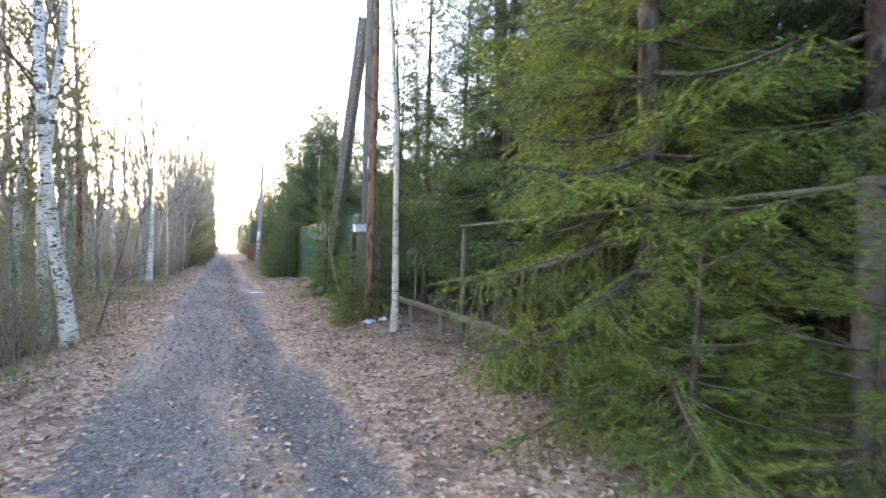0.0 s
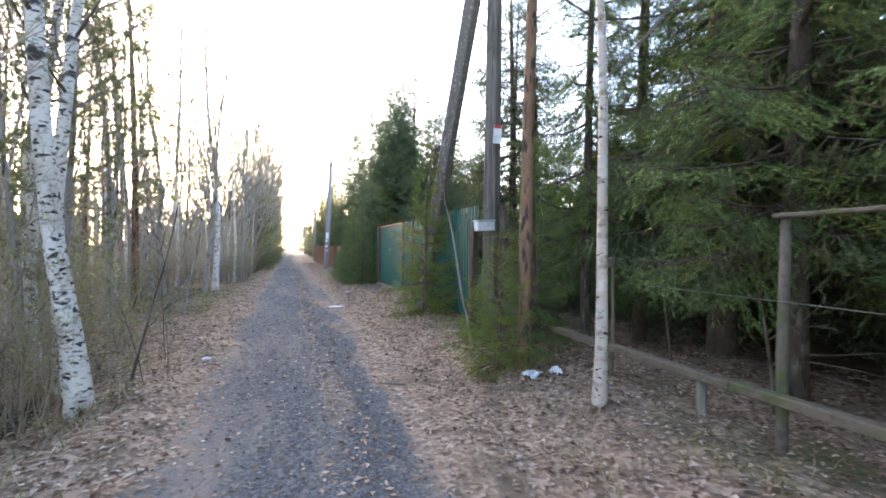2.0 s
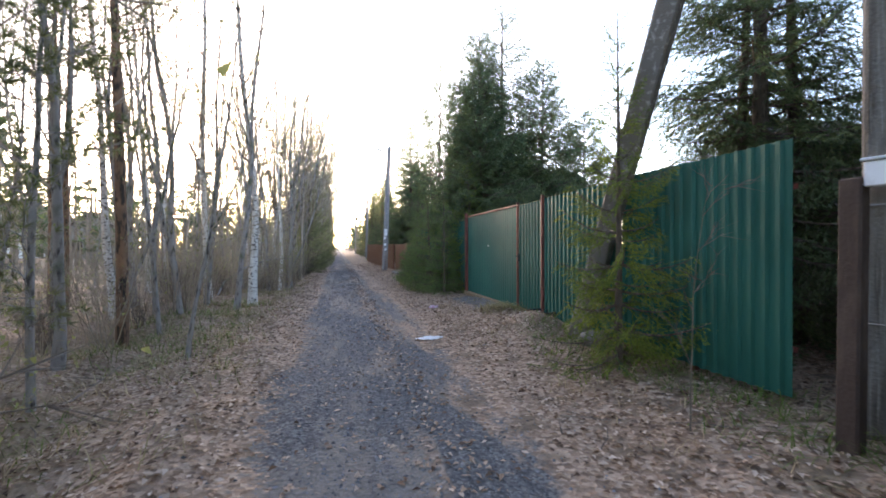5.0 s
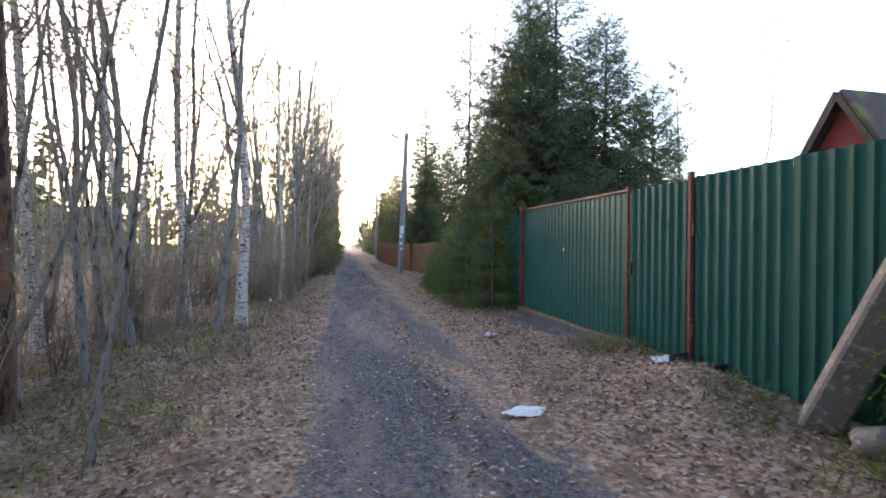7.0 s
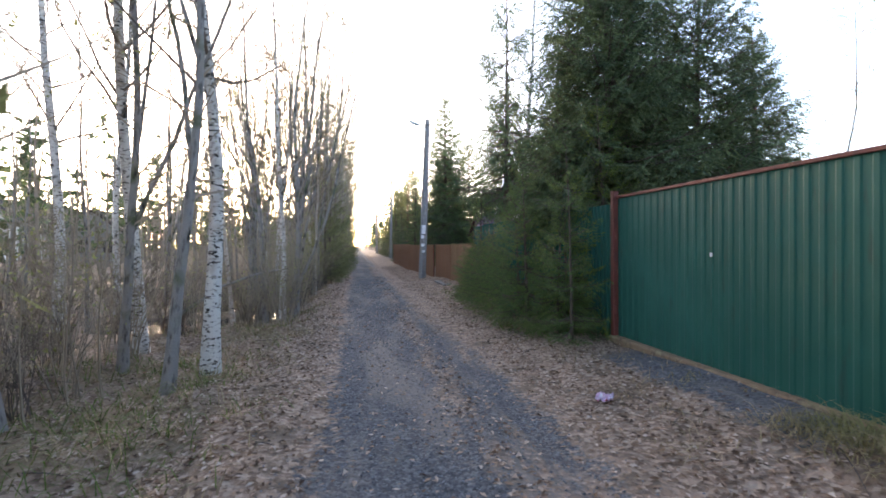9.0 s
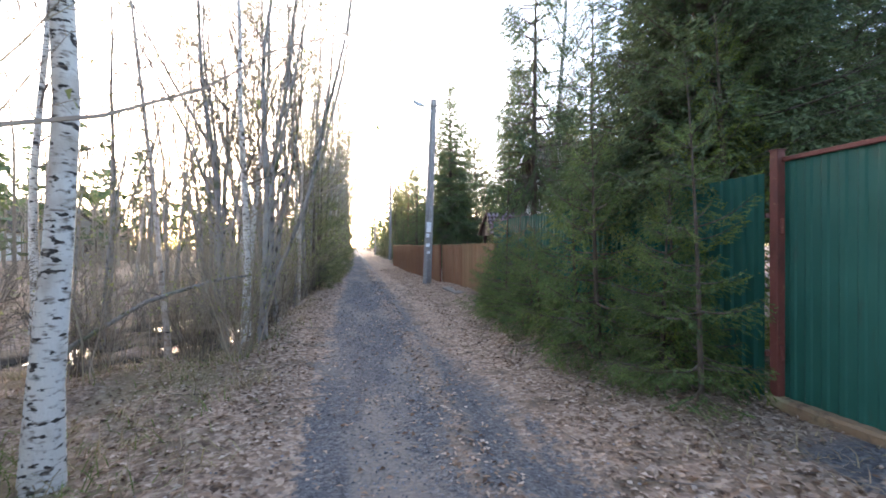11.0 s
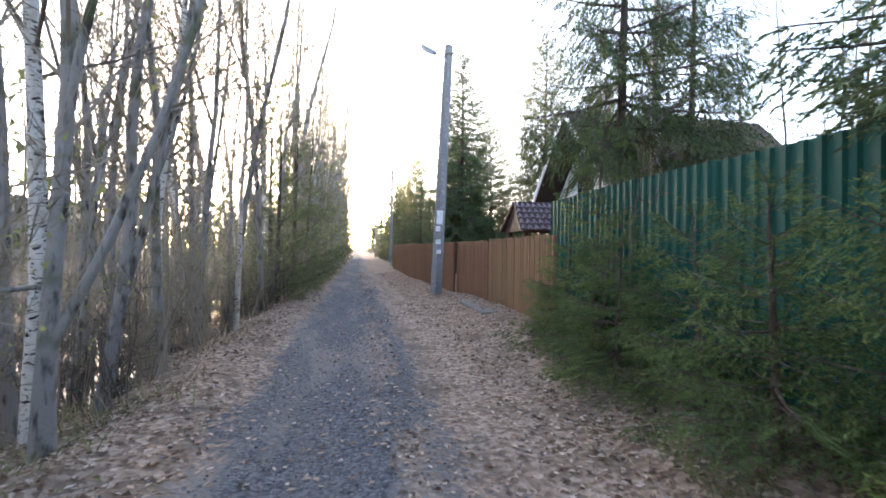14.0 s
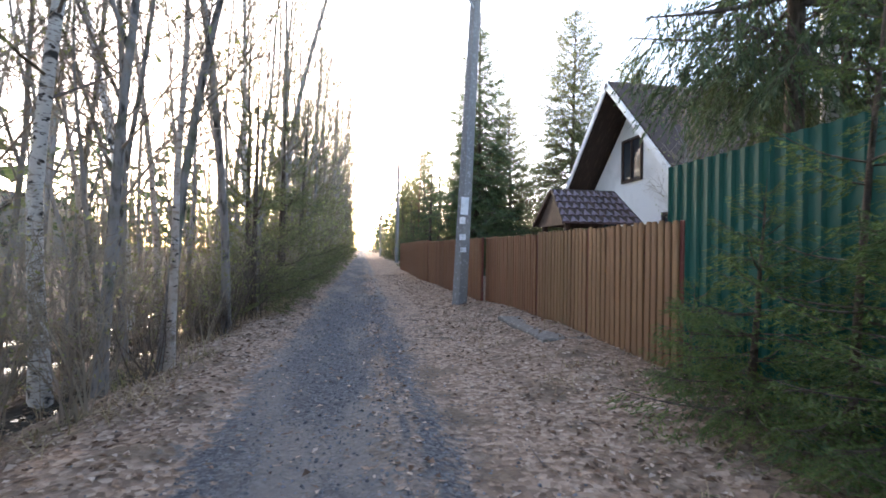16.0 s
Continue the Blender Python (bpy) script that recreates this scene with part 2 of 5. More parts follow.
def ground_material():
    """Gravel track with a leafy crown between the ruts, leaf litter on the verges, mossy and grassy patches beyond."""
    m = bpy.data.materials.new("lane_ground")
    m.use_nodes = True
    N, L = m.node_tree.nodes, m.node_tree.links
    b = N["Principled BSDF"]
    b.inputs["Roughness"].default_value = 0.95
    b.inputs["Specular IOR Level"].default_value = 0.2
    geo = N.new("ShaderNodeNewGeometry")
    sep = N.new("ShaderNodeSeparateXYZ")
    L.new(geo.outputs["Position"], sep.inputs[0])

    def noise_of(scale, detail=5, stretch=ONE, rough=0.55):
        mp = N.new("ShaderNodeMapping")
        mp.inputs["Scale"].default_value = stretch
        L.new(geo.outputs["Position"], mp.inputs[0])
        n = N.new("ShaderNodeTexNoise")
        n.inputs["Scale"].default_value, n.inputs["Detail"].default_value = scale, detail
        n.inputs["Roughness"].default_value = rough
        L.new(mp.outputs[0], n.inputs["Vector"])
        return n.outputs[0]

    def mth(op, a, c, d=None):
        n = N.new("ShaderNodeMath")
        n.operation = op
        for i, v in enumerate((a, c, d)):
            if v is None:
                continue
            if isinstance(v, (int, float)):
                n.inputs[i].default_value = v
            else:
                L.new(v, n.inputs[i])
        return n.outputs[0]

    def ramp(v, lo, hi, o0=0.0, o1=1.0):
        n = N.new("ShaderNodeMapRange")
        n.interpolation_type = "SMOOTHSTEP"
        n.inputs[1].default_value, n.inputs[2].default_value = lo, hi
        n.inputs[3].default_value, n.inputs[4].default_value = o0, o1
        L.new(v, n.inputs[0])
        return n.outputs[0]

    def mix(f, a, c):
        n = N.new("ShaderNodeMix")
        n.data_type = "RGBA"
        L.new(f, n.inputs[0])
        for i, v in ((6, a), (7, c)):
            if isinstance(v, tuple):
                n.inputs[i].default_value = (*v, 1)
            else:
                L.new(v, n.inputs[i])
        return n.outputs[2]

    big, mid, fine, grit = noise_of(0.55), noise_of(2.3), noise_of(14, 6), noise_of(70, 4)
    along = noise_of(1.0, 4, (1.6, 0.35, 1))
    wobble = mth("MULTIPLY_ADD", mid, 0.55, mth("MULTIPLY_ADD", big, 0.5, -0.525))
    x = mth("ADD", sep.outputs[0], mth("ADD", wobble, mth("MULTIPLY_ADD", fine, 0.9, -0.45)))
    # litter
    vor = N.new("ShaderNodeTexVoronoi")
    vor.inputs["Scale"].default_value = 26
    L.new(geo.outputs["Position"], vor.inputs["Vector"])
    leafcol = N.new("ShaderNodeValToRGB")
    leafcol.color_ramp.elements[0].color = (0.10, 0.065, 0.045, 1)
    leafcol.color_ramp.elements[1].color = (0.47, 0.36, 0.275, 1)
    e = leafcol.color_ramp.elements.new(0.5)
    e.color = (0.29, 0.20, 0.145, 1)
    vs = N.new("ShaderNodeSeparateColor")
    L.new(vor.outputs["Color"], vs.inputs[0])
    L.new(mth("MULTIPLY_ADD", fine, 0.6, mth("MULTIPLY_ADD", vs.outputs[0], 0.7, -0.15)), leafcol.inputs[0])
    litter = mix(ramp(mid, 0.5, 0.68), leafcol.outputs[0], (0.16, 0.115, 0.08))
    # gravel
    stone = N.new("ShaderNodeTexVoronoi")
    stone.inputs["Scale"].default_value = 55
    L.new(geo.outputs["Position"], stone.inputs["Vector"])
    ss = N.new("ShaderNodeSeparateColor")
    L.new(stone.outputs["Color"], ss.inputs[0])
    gravel = mix(ss.outputs[0], (0.045, 0.046, 0.05), (0.185, 0.185, 0.189))
    gravel = mix(ramp(fine, 0.42, 0.62, 0.0, 0.45), gravel, (0.058, 0.059, 0.063))
    gravel = mix(ramp(along, 0.45, 0.62, 0.05, 0.8), gravel, (0.215, 0.185, 0.16))
    # masks across the lane
    band = mth("MULTIPLY", ramp(x, -1.12, -0.7), ramp(x, 0.62, 1.15, 1.0, 0.0))
    crown = mth("MULTIPLY", ramp(x, 0.02, 0.18), ramp(x, 0.3, 0.52, 1.0, 0.0))
    crown = mth("MULTIPLY", crown, ramp(along, 0.40, 0.56))
    side = mth("MULTIPLY", ramp(x, 0.25, 0.7), mth("MAXIMUM", ramp(along, 0.42, 0.6), ramp(sep.outputs[1], 17.0, 24.0, 0.0, 0.8)))
    bare = mth("MULTIPLY", band, mth("SUBTRACT", 1.0, mth("MAXIMUM", mth("MULTIPLY", crown, 0.62), mth("MULTIPLY", side, 0.85))))
    bare = mth("MULTIPLY", bare, ramp(fine, 0.30, 0.40))
    bare = ramp(bare, 0.15, 0.75)
    apron = mth("MULTIPLY", mth("MULTIPLY", ramp(x, 2.1, 2.3), ramp(x, 2.75, 2.85, 1.0, 0.0)), mth("MULTIPLY", ramp(sep.outputs[1], 16.2, 16.6), ramp(sep.outputs[1], 19.1, 19.6, 1.0, 0.0)))
    bare = mth("MAXIMUM", bare, apron)
    # grass and moss away from the track
    away = mth("MAXIMUM", ramp(sep.outputs[0], -1.5, -2.6), ramp(sep.outputs[0], 1.5, 3.0))
    green = mth("MULTIPLY", away, ramp(big, 0.54, 0.7, 0.0, 0.6))
    soil = mix(green, litter, (0.14, 0.15, 0.055))
    straw = mth("MULTIPLY", ramp(sep.outputs[0], -1.3, -3.0), ramp(mid, 0.42, 0.6))
    soil = mix(mth("MULTIPLY", straw, 0.7), soil, (0.27, 0.195, 0.12))
    wetness = ramp(sep.outputs[2], -0.26, -0.34)
    soil = mix(wetness, soil, (0.05, 0.04, 0.03))
    col = mix(bare, soil, gravel)
    L.new(col, b.inputs["Base Color"])
    h = mth("ADD", mth("MULTIPLY", fine, 0.6), mth("ADD", mth("MULTIPLY", grit, 0.25), mth("MULTIPLY", vor.outputs["Distance"], 0.5)))
    bp = N.new("ShaderNodeBump")
    bp.inputs["Strength"].default_value = 0.9
    bp.inputs["Distance"].default_value = 0.03
    L.new(h, bp.inputs["Height"])
    L.new(bp.outputs[0], b.inputs["Normal"])
    return m


M_GROUND = ground_material()

# ---- mesh helpers ----
class Geo:
    """Collects vertices and triangles."""

    def __init__(self):
        self.v, self.f, self.n = [], [], 0

    def add(self, v, f):
        v, f = np.asarray(v, float), np.asarray(f, np.int64)
        if len(v):
            self.v.append(v)
            self.f.append(f + self.n)
            self.n += len(v)

    def arrays(self):
        return np.concatenate(self.v), np.concatenate(self.f)

    def mesh(self, name, mat, smooth=False):
        v, f = self.arrays()
        me = bpy.data.meshes.new(name)
        me.vertices.add(len(v))
        me.vertices.foreach_set("co", v.astype(np.float32).ravel())
        me.loops.add(f.size)
        me.loops.foreach_set("vertex_index", f.astype(np.int32).ravel())
        me.polygons.add(len(f))
        me.polygons.foreach_set("loop_start", np.arange(0, f.size, 3, dtype=np.int32))
        me.polygons.foreach_set("loop_total", np.full(len(f), 3, np.int32))
        me.polygons.foreach_set("use_smooth", np.full(len(f), smooth, bool))
        me.update(calc_edges=True)
        me.materials.append(mat)
        return me


def tube(geo, pts, radii, sides=5, cap=False):
    """A tapering tube along a polyline; a zero end radius closes it to a point."""
    pts, radii = np.asarray(pts, float), np.asarray(radii, float)
    d = np.gradient(pts, axis=0)
    d /= np.linalg.norm(d, axis=1)[:, None] + 1e-9
    ref = np.array([0.31, 0.95, 0.07]) if abs(d[0][1]) < 0.8 else np.array([0.95, 0.1, 0.3])
    a = np.cross(d, ref)
    a /= np.linalg.norm(a, axis=1)[:, None] + 1e-9
    b = np.cross(d, a)
    ang = np.arange(sides) * 2 * np.pi / sides
    ring = np.cos(ang)[None, :, None] * a[:, None] + np.sin(ang)[None, :, None] * b[:, None]
    v = (pts[:, None] + ring * radii[:, None, None]).reshape(-1, 3)
    k = len(pts)
    i, j = np.meshgrid(np.arange(k - 1), np.arange(sides), indexing="ij")
    p, q = (i * sides + j).ravel(), (i * sides + (j + 1) % sides).ravel()
    f = np.concatenate([np.stack([p, q, q + sides], 1), np.stack([p, q + sides, p + sides], 1)])
    if cap:
        v = np.concatenate([v, pts[-1:]])
        top = (k - 1) * sides
        f = np.concatenate([f, np.stack([top + np.arange(sides), top + (np.arange(sides) + 1) % sides, np.full(sides, len(v) - 1)], 1)])
    geo.add(v, f)


def sliver(geo, a, b, w):
    """A thin twig as one long pointed blade."""
    a, b = np.asarray(a, float), np.asarray(b, float)
    d = b - a
    s = np.cross(d, (0.4, 0.83, 0.38))
    s *= w / (np.linalg.norm(s) + 1e-9)
    q = np.cross(d, s)
    q *= w / (np.linalg.norm(q) + 1e-9)
    geo.add([a - s, a + s, b, a + q], [[0, 1, 2], [0, 3, 2]])


def solid(geo, size, m=None, bevel=0.0):
    """A box of that size round the origin, its long edges chamfered, placed by the matrix m."""
    bm = bmesh.new()
    bmesh.ops.create_cube(bm, size=1.0)
    for v in bm.verts:
        v.co = Vector((v.co.x * size[0], v.co.y * size[1], v.co.z * size[2]))
    if bevel:
        bmesh.ops.bevel(bm, geom=bm.edges[:], offset=bevel, segments=1, affect="EDGES")
    bmesh.ops.triangulate(bm, faces=bm.faces[:])
    if m is not None:
        bm.transform(m)
    bm.verts.index_update()
    geo.add([v.co[:] for v in bm.verts], [[v.index for v in f.verts] for f in bm.faces])
    bm.free()


def part(name, geo, mat, parent, label="", smooth=False):
    ob = new(name, geo.mesh(name, mat, smooth))
    ob.parent = parent
    if label:
        tagged(ob, label)
    return ob


def thing(name, label, category, m=None, group="", kind=""):
    ob = new(name)
    ob.empty_display_size = 0.2
    if m is not None:
        ob.matrix_basis = m
    return tagged(ob, label, category, group, kind)


def rnd(seed):
    return np.random.default_rng(seed)


def smooth01(a, lo, hi):
    t = np.clip((a - lo) / (hi - lo), 0, 1)
    return t * t * (3 - 2 * t)


def waves(x, y, s):
    """Cheap smooth unevenness of about unit height."""
    return (np.sin(1.3 * x * s + 0.7 * y * s + 1.1) + np.sin(-0.9 * x * s + 1.7 * y * s + 2.3) + np.sin(2.1 * x * s - 0.6 * y * s + 0.4)) / 3


def height(x, y):
    x, y = np.asarray(x, float), np.asarray(y, float)
    h = 0.015 * waves(x, y, 2.3) + 0.012 * waves(x, y, 7.0)
    h = h + 0.03 * np.exp(-((x - 0.25) / 0.22) ** 2) - 0.015 * np.exp(-((x + 0.35) / 0.3) ** 2) - 0.02 * np.exp(-((x - 0.7) / 0.2) ** 2)
    h = h + 0.16 * smooth01(x, 1.2, 2.7) + 0.05 * smooth01(x, 1.6, 2.6) * waves(x, y, 1.3)
    h = h + 0.05 * smooth01(-x, 0.9, 1.3) * (1 - smooth01(-x, 1.5, 2.0))
    land = 0.34 * smooth01(y, 15.5, 17.5) * (1 - smooth01(y, 22.5, 24.5)) + 0.26 * smooth01(y, 9.5, 10.5) * (1 - smooth01(y, 15.2, 17.5))
    fall = (0.36 - land) * smooth01(-x, 1.5, 2.9)
    h = h - fall + 0.11 * smooth01(-x, 2.2, 3.2) * waves(x, y, 1.5) + 0.04 * smooth01(-x, 2.2, 3.5) * waves(x, y, 6)
    h = h + 0.06 * smooth01(-x, 1.0, 1.6) * waves(x, y, 3.1)
    h = h + 0.20 * np.exp(-((x - 2.35) / 0.35) ** 2 - ((y - 14.75) / 0.5) ** 2) + 0.07 * np.exp(-((x - 2.4) / 0.3) ** 2 - ((y - 16.2) / 0.4) ** 2)
    h = h + 0.45 * smooth01(-x, 4.5, 9) * (1 - smooth01(-x, 60, 90))
    return h


def ground_z(x, y):
    return float(height(x, y))


# ---- ground and water ----
def spread_axis(lo, hi, step, far_lo, far_hi):
    mid = list(np.arange(lo, hi + 1e-6, step))
    up, s = [], step
    while (up[-1] if up else hi) < far_hi:
        s *= 1.22
        up.append((up[-1] if up else hi) + s)
    dn, s = [], step
    while (dn[-1] if dn else lo) > far_lo:
        s *= 1.22
        dn.append((dn[-1] if dn else lo) - s)
    return np.array(dn[::-1] + mid + up)


gx, gy = spread_axis(-4.2, 4.2, 0.085, -900, 900), spread_axis(-1.5, 40, 0.11, -700, 1500)
GX, GY = np.meshgrid(gx, gy, indexing="ij")
gz = height(GX, GY)
gi, gj = np.meshgrid(np.arange(len(gx) - 1), np.arange(len(gy) - 1), indexing="ij")
p0 = (gi * len(gy) + gj).ravel()
p1, p2, p3 = p0 + len(gy), p0 + len(gy) + 1, p0 + 1
g = Geo()
g.add(np.stack([GX, GY, gz], -1).reshape(-1, 3), np.concatenate([np.stack([p0, p1, p2], 1), np.stack([p0, p2, p3], 1)]))
ground = new("ground", g.mesh("ground", M_GROUND, True))
tagged(ground, "gravel lane with leaf-covered verges and boggy woodland floor", "ground", kind="structure")

g = Geo()
g.add([(-10, -20, -0.37), (-2.0, -20, -0.37), (-2.0, 75, -0.37), (-10, 75, -0.37)], [[0, 1, 2], [0, 2, 3]])
tagged(new("water", g.mesh("water", M_WATER)), "still dark water standing in the roadside ditch", "water", kind="structure")


# ---- trees ----
def bent(r, start, direction, length, n, wander, lift):
    """A polyline that wanders and bends towards the sky (lift > 0) or the ground."""
    pts, d = [np.array(start, float)], np.array(direction, float)
    for _ in range(n):
        d = d + r.normal(0, wander, 3) + np.array([0, 0, lift])
        d /= np.linalg.norm(d)
        pts.append(pts[-1] + d * length / n)
    return np.array(pts)


def at_share(pts, s):
    k = s * (len(pts) - 1)
    i = min(int(k), len(pts) - 2)
    return pts[i] + (pts[i + 1] - pts[i]) * (k - i), pts[i + 1] - pts[i]


def side_way(r, along, spread_deg):
    along = along / np.linalg.norm(along)
    q = np.cross(along, r.normal(0, 1, 3))
    q /= np.linalg.norm(q) + 1e-9
    s = math.radians(spread_deg)
    return along * math.cos(s) + q * math.sin(s)


def bare_tree_meshes(seed, tall, radius, bark, twig, first=0.25, limbs=24, reach=0.3, wander=0.05, fork=0, buds=0, twigs=6, lean=(0, 0)):
    r = rnd(seed)
    trunk, crown, bud = Geo(), Geo(), Geo()
    stems = []
    main = bent(r, (0, 0, -0.25), (lean[0], lean[1], 1), tall, 14, wander, 0.03)
    rad = radius * (1 - np.linspace(0, 1, 15) ** 1.1 * 0.93)
    rad[0] *= 1.5
    rad[1] *= 1.12
    tube(trunk, main, rad, 9)
    stems.append((main, radius, tall, limbs))
    for _ in range(fork):
        s = r.uniform(0.06, 0.4)
        p, d = at_share(main, s)
        w = side_way(r, d, r.uniform(14, 28))
        f = bent(r, p, w, tall * (1 - s) * r.uniform(0.7, 0.95), 10, wander * 1.2, 0.07)
        tube(trunk, f, radius * 0.7 * (1 - s) * (1 - np.linspace(0, 1, 11) * 0.92), 7)
        stems.append((f, radius * 0.7 * (1 - s), tall * (1 - s) * 0.8, max(6, limbs // 2)))
    for line, rr, size, count in stems:
        for k in range(count):
            s = first + (0.98 - first) * (k + r.uniform(0, 1)) / count
            p, d = at_share(line, s)
            w = side_way(r, d, r.uniform(35, 70))
            length = size * reach * (1.05 - s) * r.uniform(0.5, 1.2) + 0.25
            limb = bent(r, p, w, length, 4, 0.12, 0.11)
            tube(crown, limb, max(rr * 0.34 * (1.1 - s), 0.006) * np.linspace(1, 0.25, 5), 3)
            for _ in range(twigs):
                u = r.uniform(0.2, 1)
                q, e = at_share(limb, u)
                tw = bent(r, q, side_way(r, e, r.uniform(25, 60)), length * r.uniform(0.25, 0.5) + 0.1, 2, 0.15, 0.08)
                tube(crown, tw, 0.006 * np.array([1, 0.7, 0.25]), 3)
                for _ in range(3):
                    q2, e2 = at_share(tw, r.uniform(0.2, 1))
                    t2 = q2 + side_way(r, e2, r.uniform(20, 60)) * r.uniform(0.1, 0.32)
                    sliver(crown, q2, t2, 0.0035)
                    if buds and r.random() < buds:
                        c = r.normal(0, 0.019, (3, 3)) * np.array([1, 1, 1.3])
                        bud.add(t2 + c, [[0, 1, 2]])
    out = [("trunk", trunk.mesh("trunk", bark, True)), ("branchwork", crown.mesh("branchwork", twig))]
    if bud.n:
        out.append(("bud_growth", bud.mesh("bud_growth", M_BUD)))
    return out


def spruce_branch(seed, fine, size):
    """A spruce bough of that length along +x, given at unit length: stem, side twigs and needles, as two arrays."""
    r = rnd(seed)
    wood, green = Geo(), Geo()
    stem = np.array([(s, 0, -0.10 * s + 0.16 * s * s - 0.05 * math.sin(s * 3)) for s in np.linspace(0, 1, 7)])
    tube(wood, stem, 0.014 * np.linspace(1, 0.15, 7), 4)
    more, small = size ** 0.55, size ** -0.6
    pairs = round((12 if fine else 8) * more)
    blade_len, blade_w, per = (0.027 * small, 0.0085 * small, 24 * more) if fine else (0.047 * small, 0.0165 * small, 14 * more)

    def clothe(a, b, count):
        a, b = np.array(a), np.array(b)
        d = (b - a) / (np.linalg.norm(b - a) + 1e-9)
        s = np.linspace(0.05, 1, count)[:, None]
        base = a + (b - a) * s
        side = r.normal(0, 1, (count, 3)) * np.array([1, 1, 0.55])
        side -= (side @ d)[:, None] * d
        side /= np.linalg.norm(side, axis=1)[:, None] + 1e-9
        tip = base + (side * 0.75 + d * 0.65) * blade_len * r.uniform(0.7, 1.25, (count, 1))
        wid = np.cross(side, d) * blade_w * 0.5
        v = np.stack([base - wid - d * blade_w * 0.3, base + wid + d * blade_w * 0.3, tip], 1).reshape(-1, 3)
        green.add(v, np.arange(3 * count).reshape(-1, 3))

    clothe(stem[2], stem[-1], int(per * 2))
    for k in range(pairs):
        s = 0.12 + 0.86 * (k + r.uniform(0, 0.8)) / pairs
        for sgn in (-1, 1):
            if r.random() < 0.06:
                continue
            p, _ = at_share(stem, s)
            ln = (0.40 * (1 - s) ** 0.75 + 0.09) * r.uniform(0.75, 1.15) * min(1, 0.45 + 2.2 * s)
            ang = sgn * math.radians(r.uniform(42, 60))
            droop = r.uniform(-0.45, -0.08)
            e = p + np.array([math.cos(ang), math.sin(ang), droop]) * ln
            sliver(wood, p, e, 0.0032)
            clothe(p + (e - p) * 0.1, e, int(per * (0.5 + ln * 2.4)))
            subs = int(ln * (11 if fine else 7) * more)
            for m in range(subs):
                u = 0.2 + 0.75 * (m + r.random()) / max(1, subs)
                q = p + (e - p) * u
                a2 = ang + (1 if m % 2 else -1) * math.radians(r.uniform(35, 55))
                l2 = ln * 0.42 * (1.1 - u) * r.uniform(0.7, 1.2) + 0.03
                e2 = q + np.array([math.cos(a2), math.sin(a2), r.uniform(-0.6, -0.1)]) * l2
                clothe(q, e2, max(5, int(per * l2 * 5.5)))
    return wood.arrays(), green.arrays()


SIZES = (0.45, 0.9, 1.6, 2.4)
BOUGHS = {(f, n): [spruce_branch(10 * f + k + 40 * n, bool(f), s) for k in range(3)] for f in (0, 1) for n, s in enumerate(SIZES)}


def turn(az, pitch, roll):
    return np.array(Euler((roll, -pitch, az), "XYZ").to_matrix())


def spruce_meshes(seed, tall, reach, fine, needles, first=0.03, count=90, dead=0, power=0.75, low_droop=-0.25, hang=0.0, weep=0.25, ring=6, stout=1.0):
    """Trunk, boughs and needles; bough length follows a cone, the lower ones hang."""
    r = rnd(seed)
    trunk, wood, green = Geo(), Geo(), Geo()
    line = bent(r, (0, 0, -0.2), (0, 0, 1), tall + 0.2, 12, 0.012, 0.02)
    tr = (0.012 + 0.0135 * tall) * stout
    tube(trunk, line, tr * (1 - np.linspace(0, 1, 13) * 0.95), 8)
    az = r.uniform(0, 6)
    for k in range(count):
        s = first + (0.985 - first) * min(1, ((k - k % ring) / count + r.uniform(-0.12, 0.45) * ring / count) if k >= ring else (k + r.uniform(0, 1)) / count) ** 1.15
        p, _ = at_share(line, s)
        ln = reach * ((1 - s) ** power) * r.uniform(0.65, 1.12) + 0.10
        az += 2.39996 + r.normal(0, 0.35)
        pitch = low_droop + 0.95 * s ** 1.3 + r.normal(0, 0.09)
        (wv, wf), (gv, gf) = BOUGHS[1 if fine else 0, min(range(4), key=lambda n: abs(SIZES[n] - ln))][k % 3]
        m = turn(az, pitch, r.normal(0, 0.25))
        sc = np.array([ln, ln * r.uniform(0.9, 1.3), ln])

        def put(v):
            v = v * sc
            v[:, 2] -= hang * (v[:, 0] ** 2) + weep * np.abs(v[:, 1])
            return v @ m.T + p

        wood.add(put(wv), wf)
        green.add(put(gv), gf)
    for _ in range(dead):
        p, d = at_share(line, r.uniform(0.04, 0.45))
        w = side_way(r, d, r.uniform(75, 105))
        b = bent(r, p, w, r.uniform(0.5, 1.5), 4, 0.14, -0.03)
        tube(wood, b, 0.009 * np.linspace(1, 0.2, 5), 3)
        for _ in range(4):
            q, e = at_share(b, r.uniform(0.25, 1))
            sliver(wood, q, q + side_way(r, e, 45) * r.uniform(0.1, 0.4), 0.004)
    return [("trunk", trunk.mesh("trunk", M_BARK_SPRUCE, True)), ("boughwork", wood.mesh("boughwork", M_BARK_SPRUCE)), ("crown", green.mesh("crown", needles))]


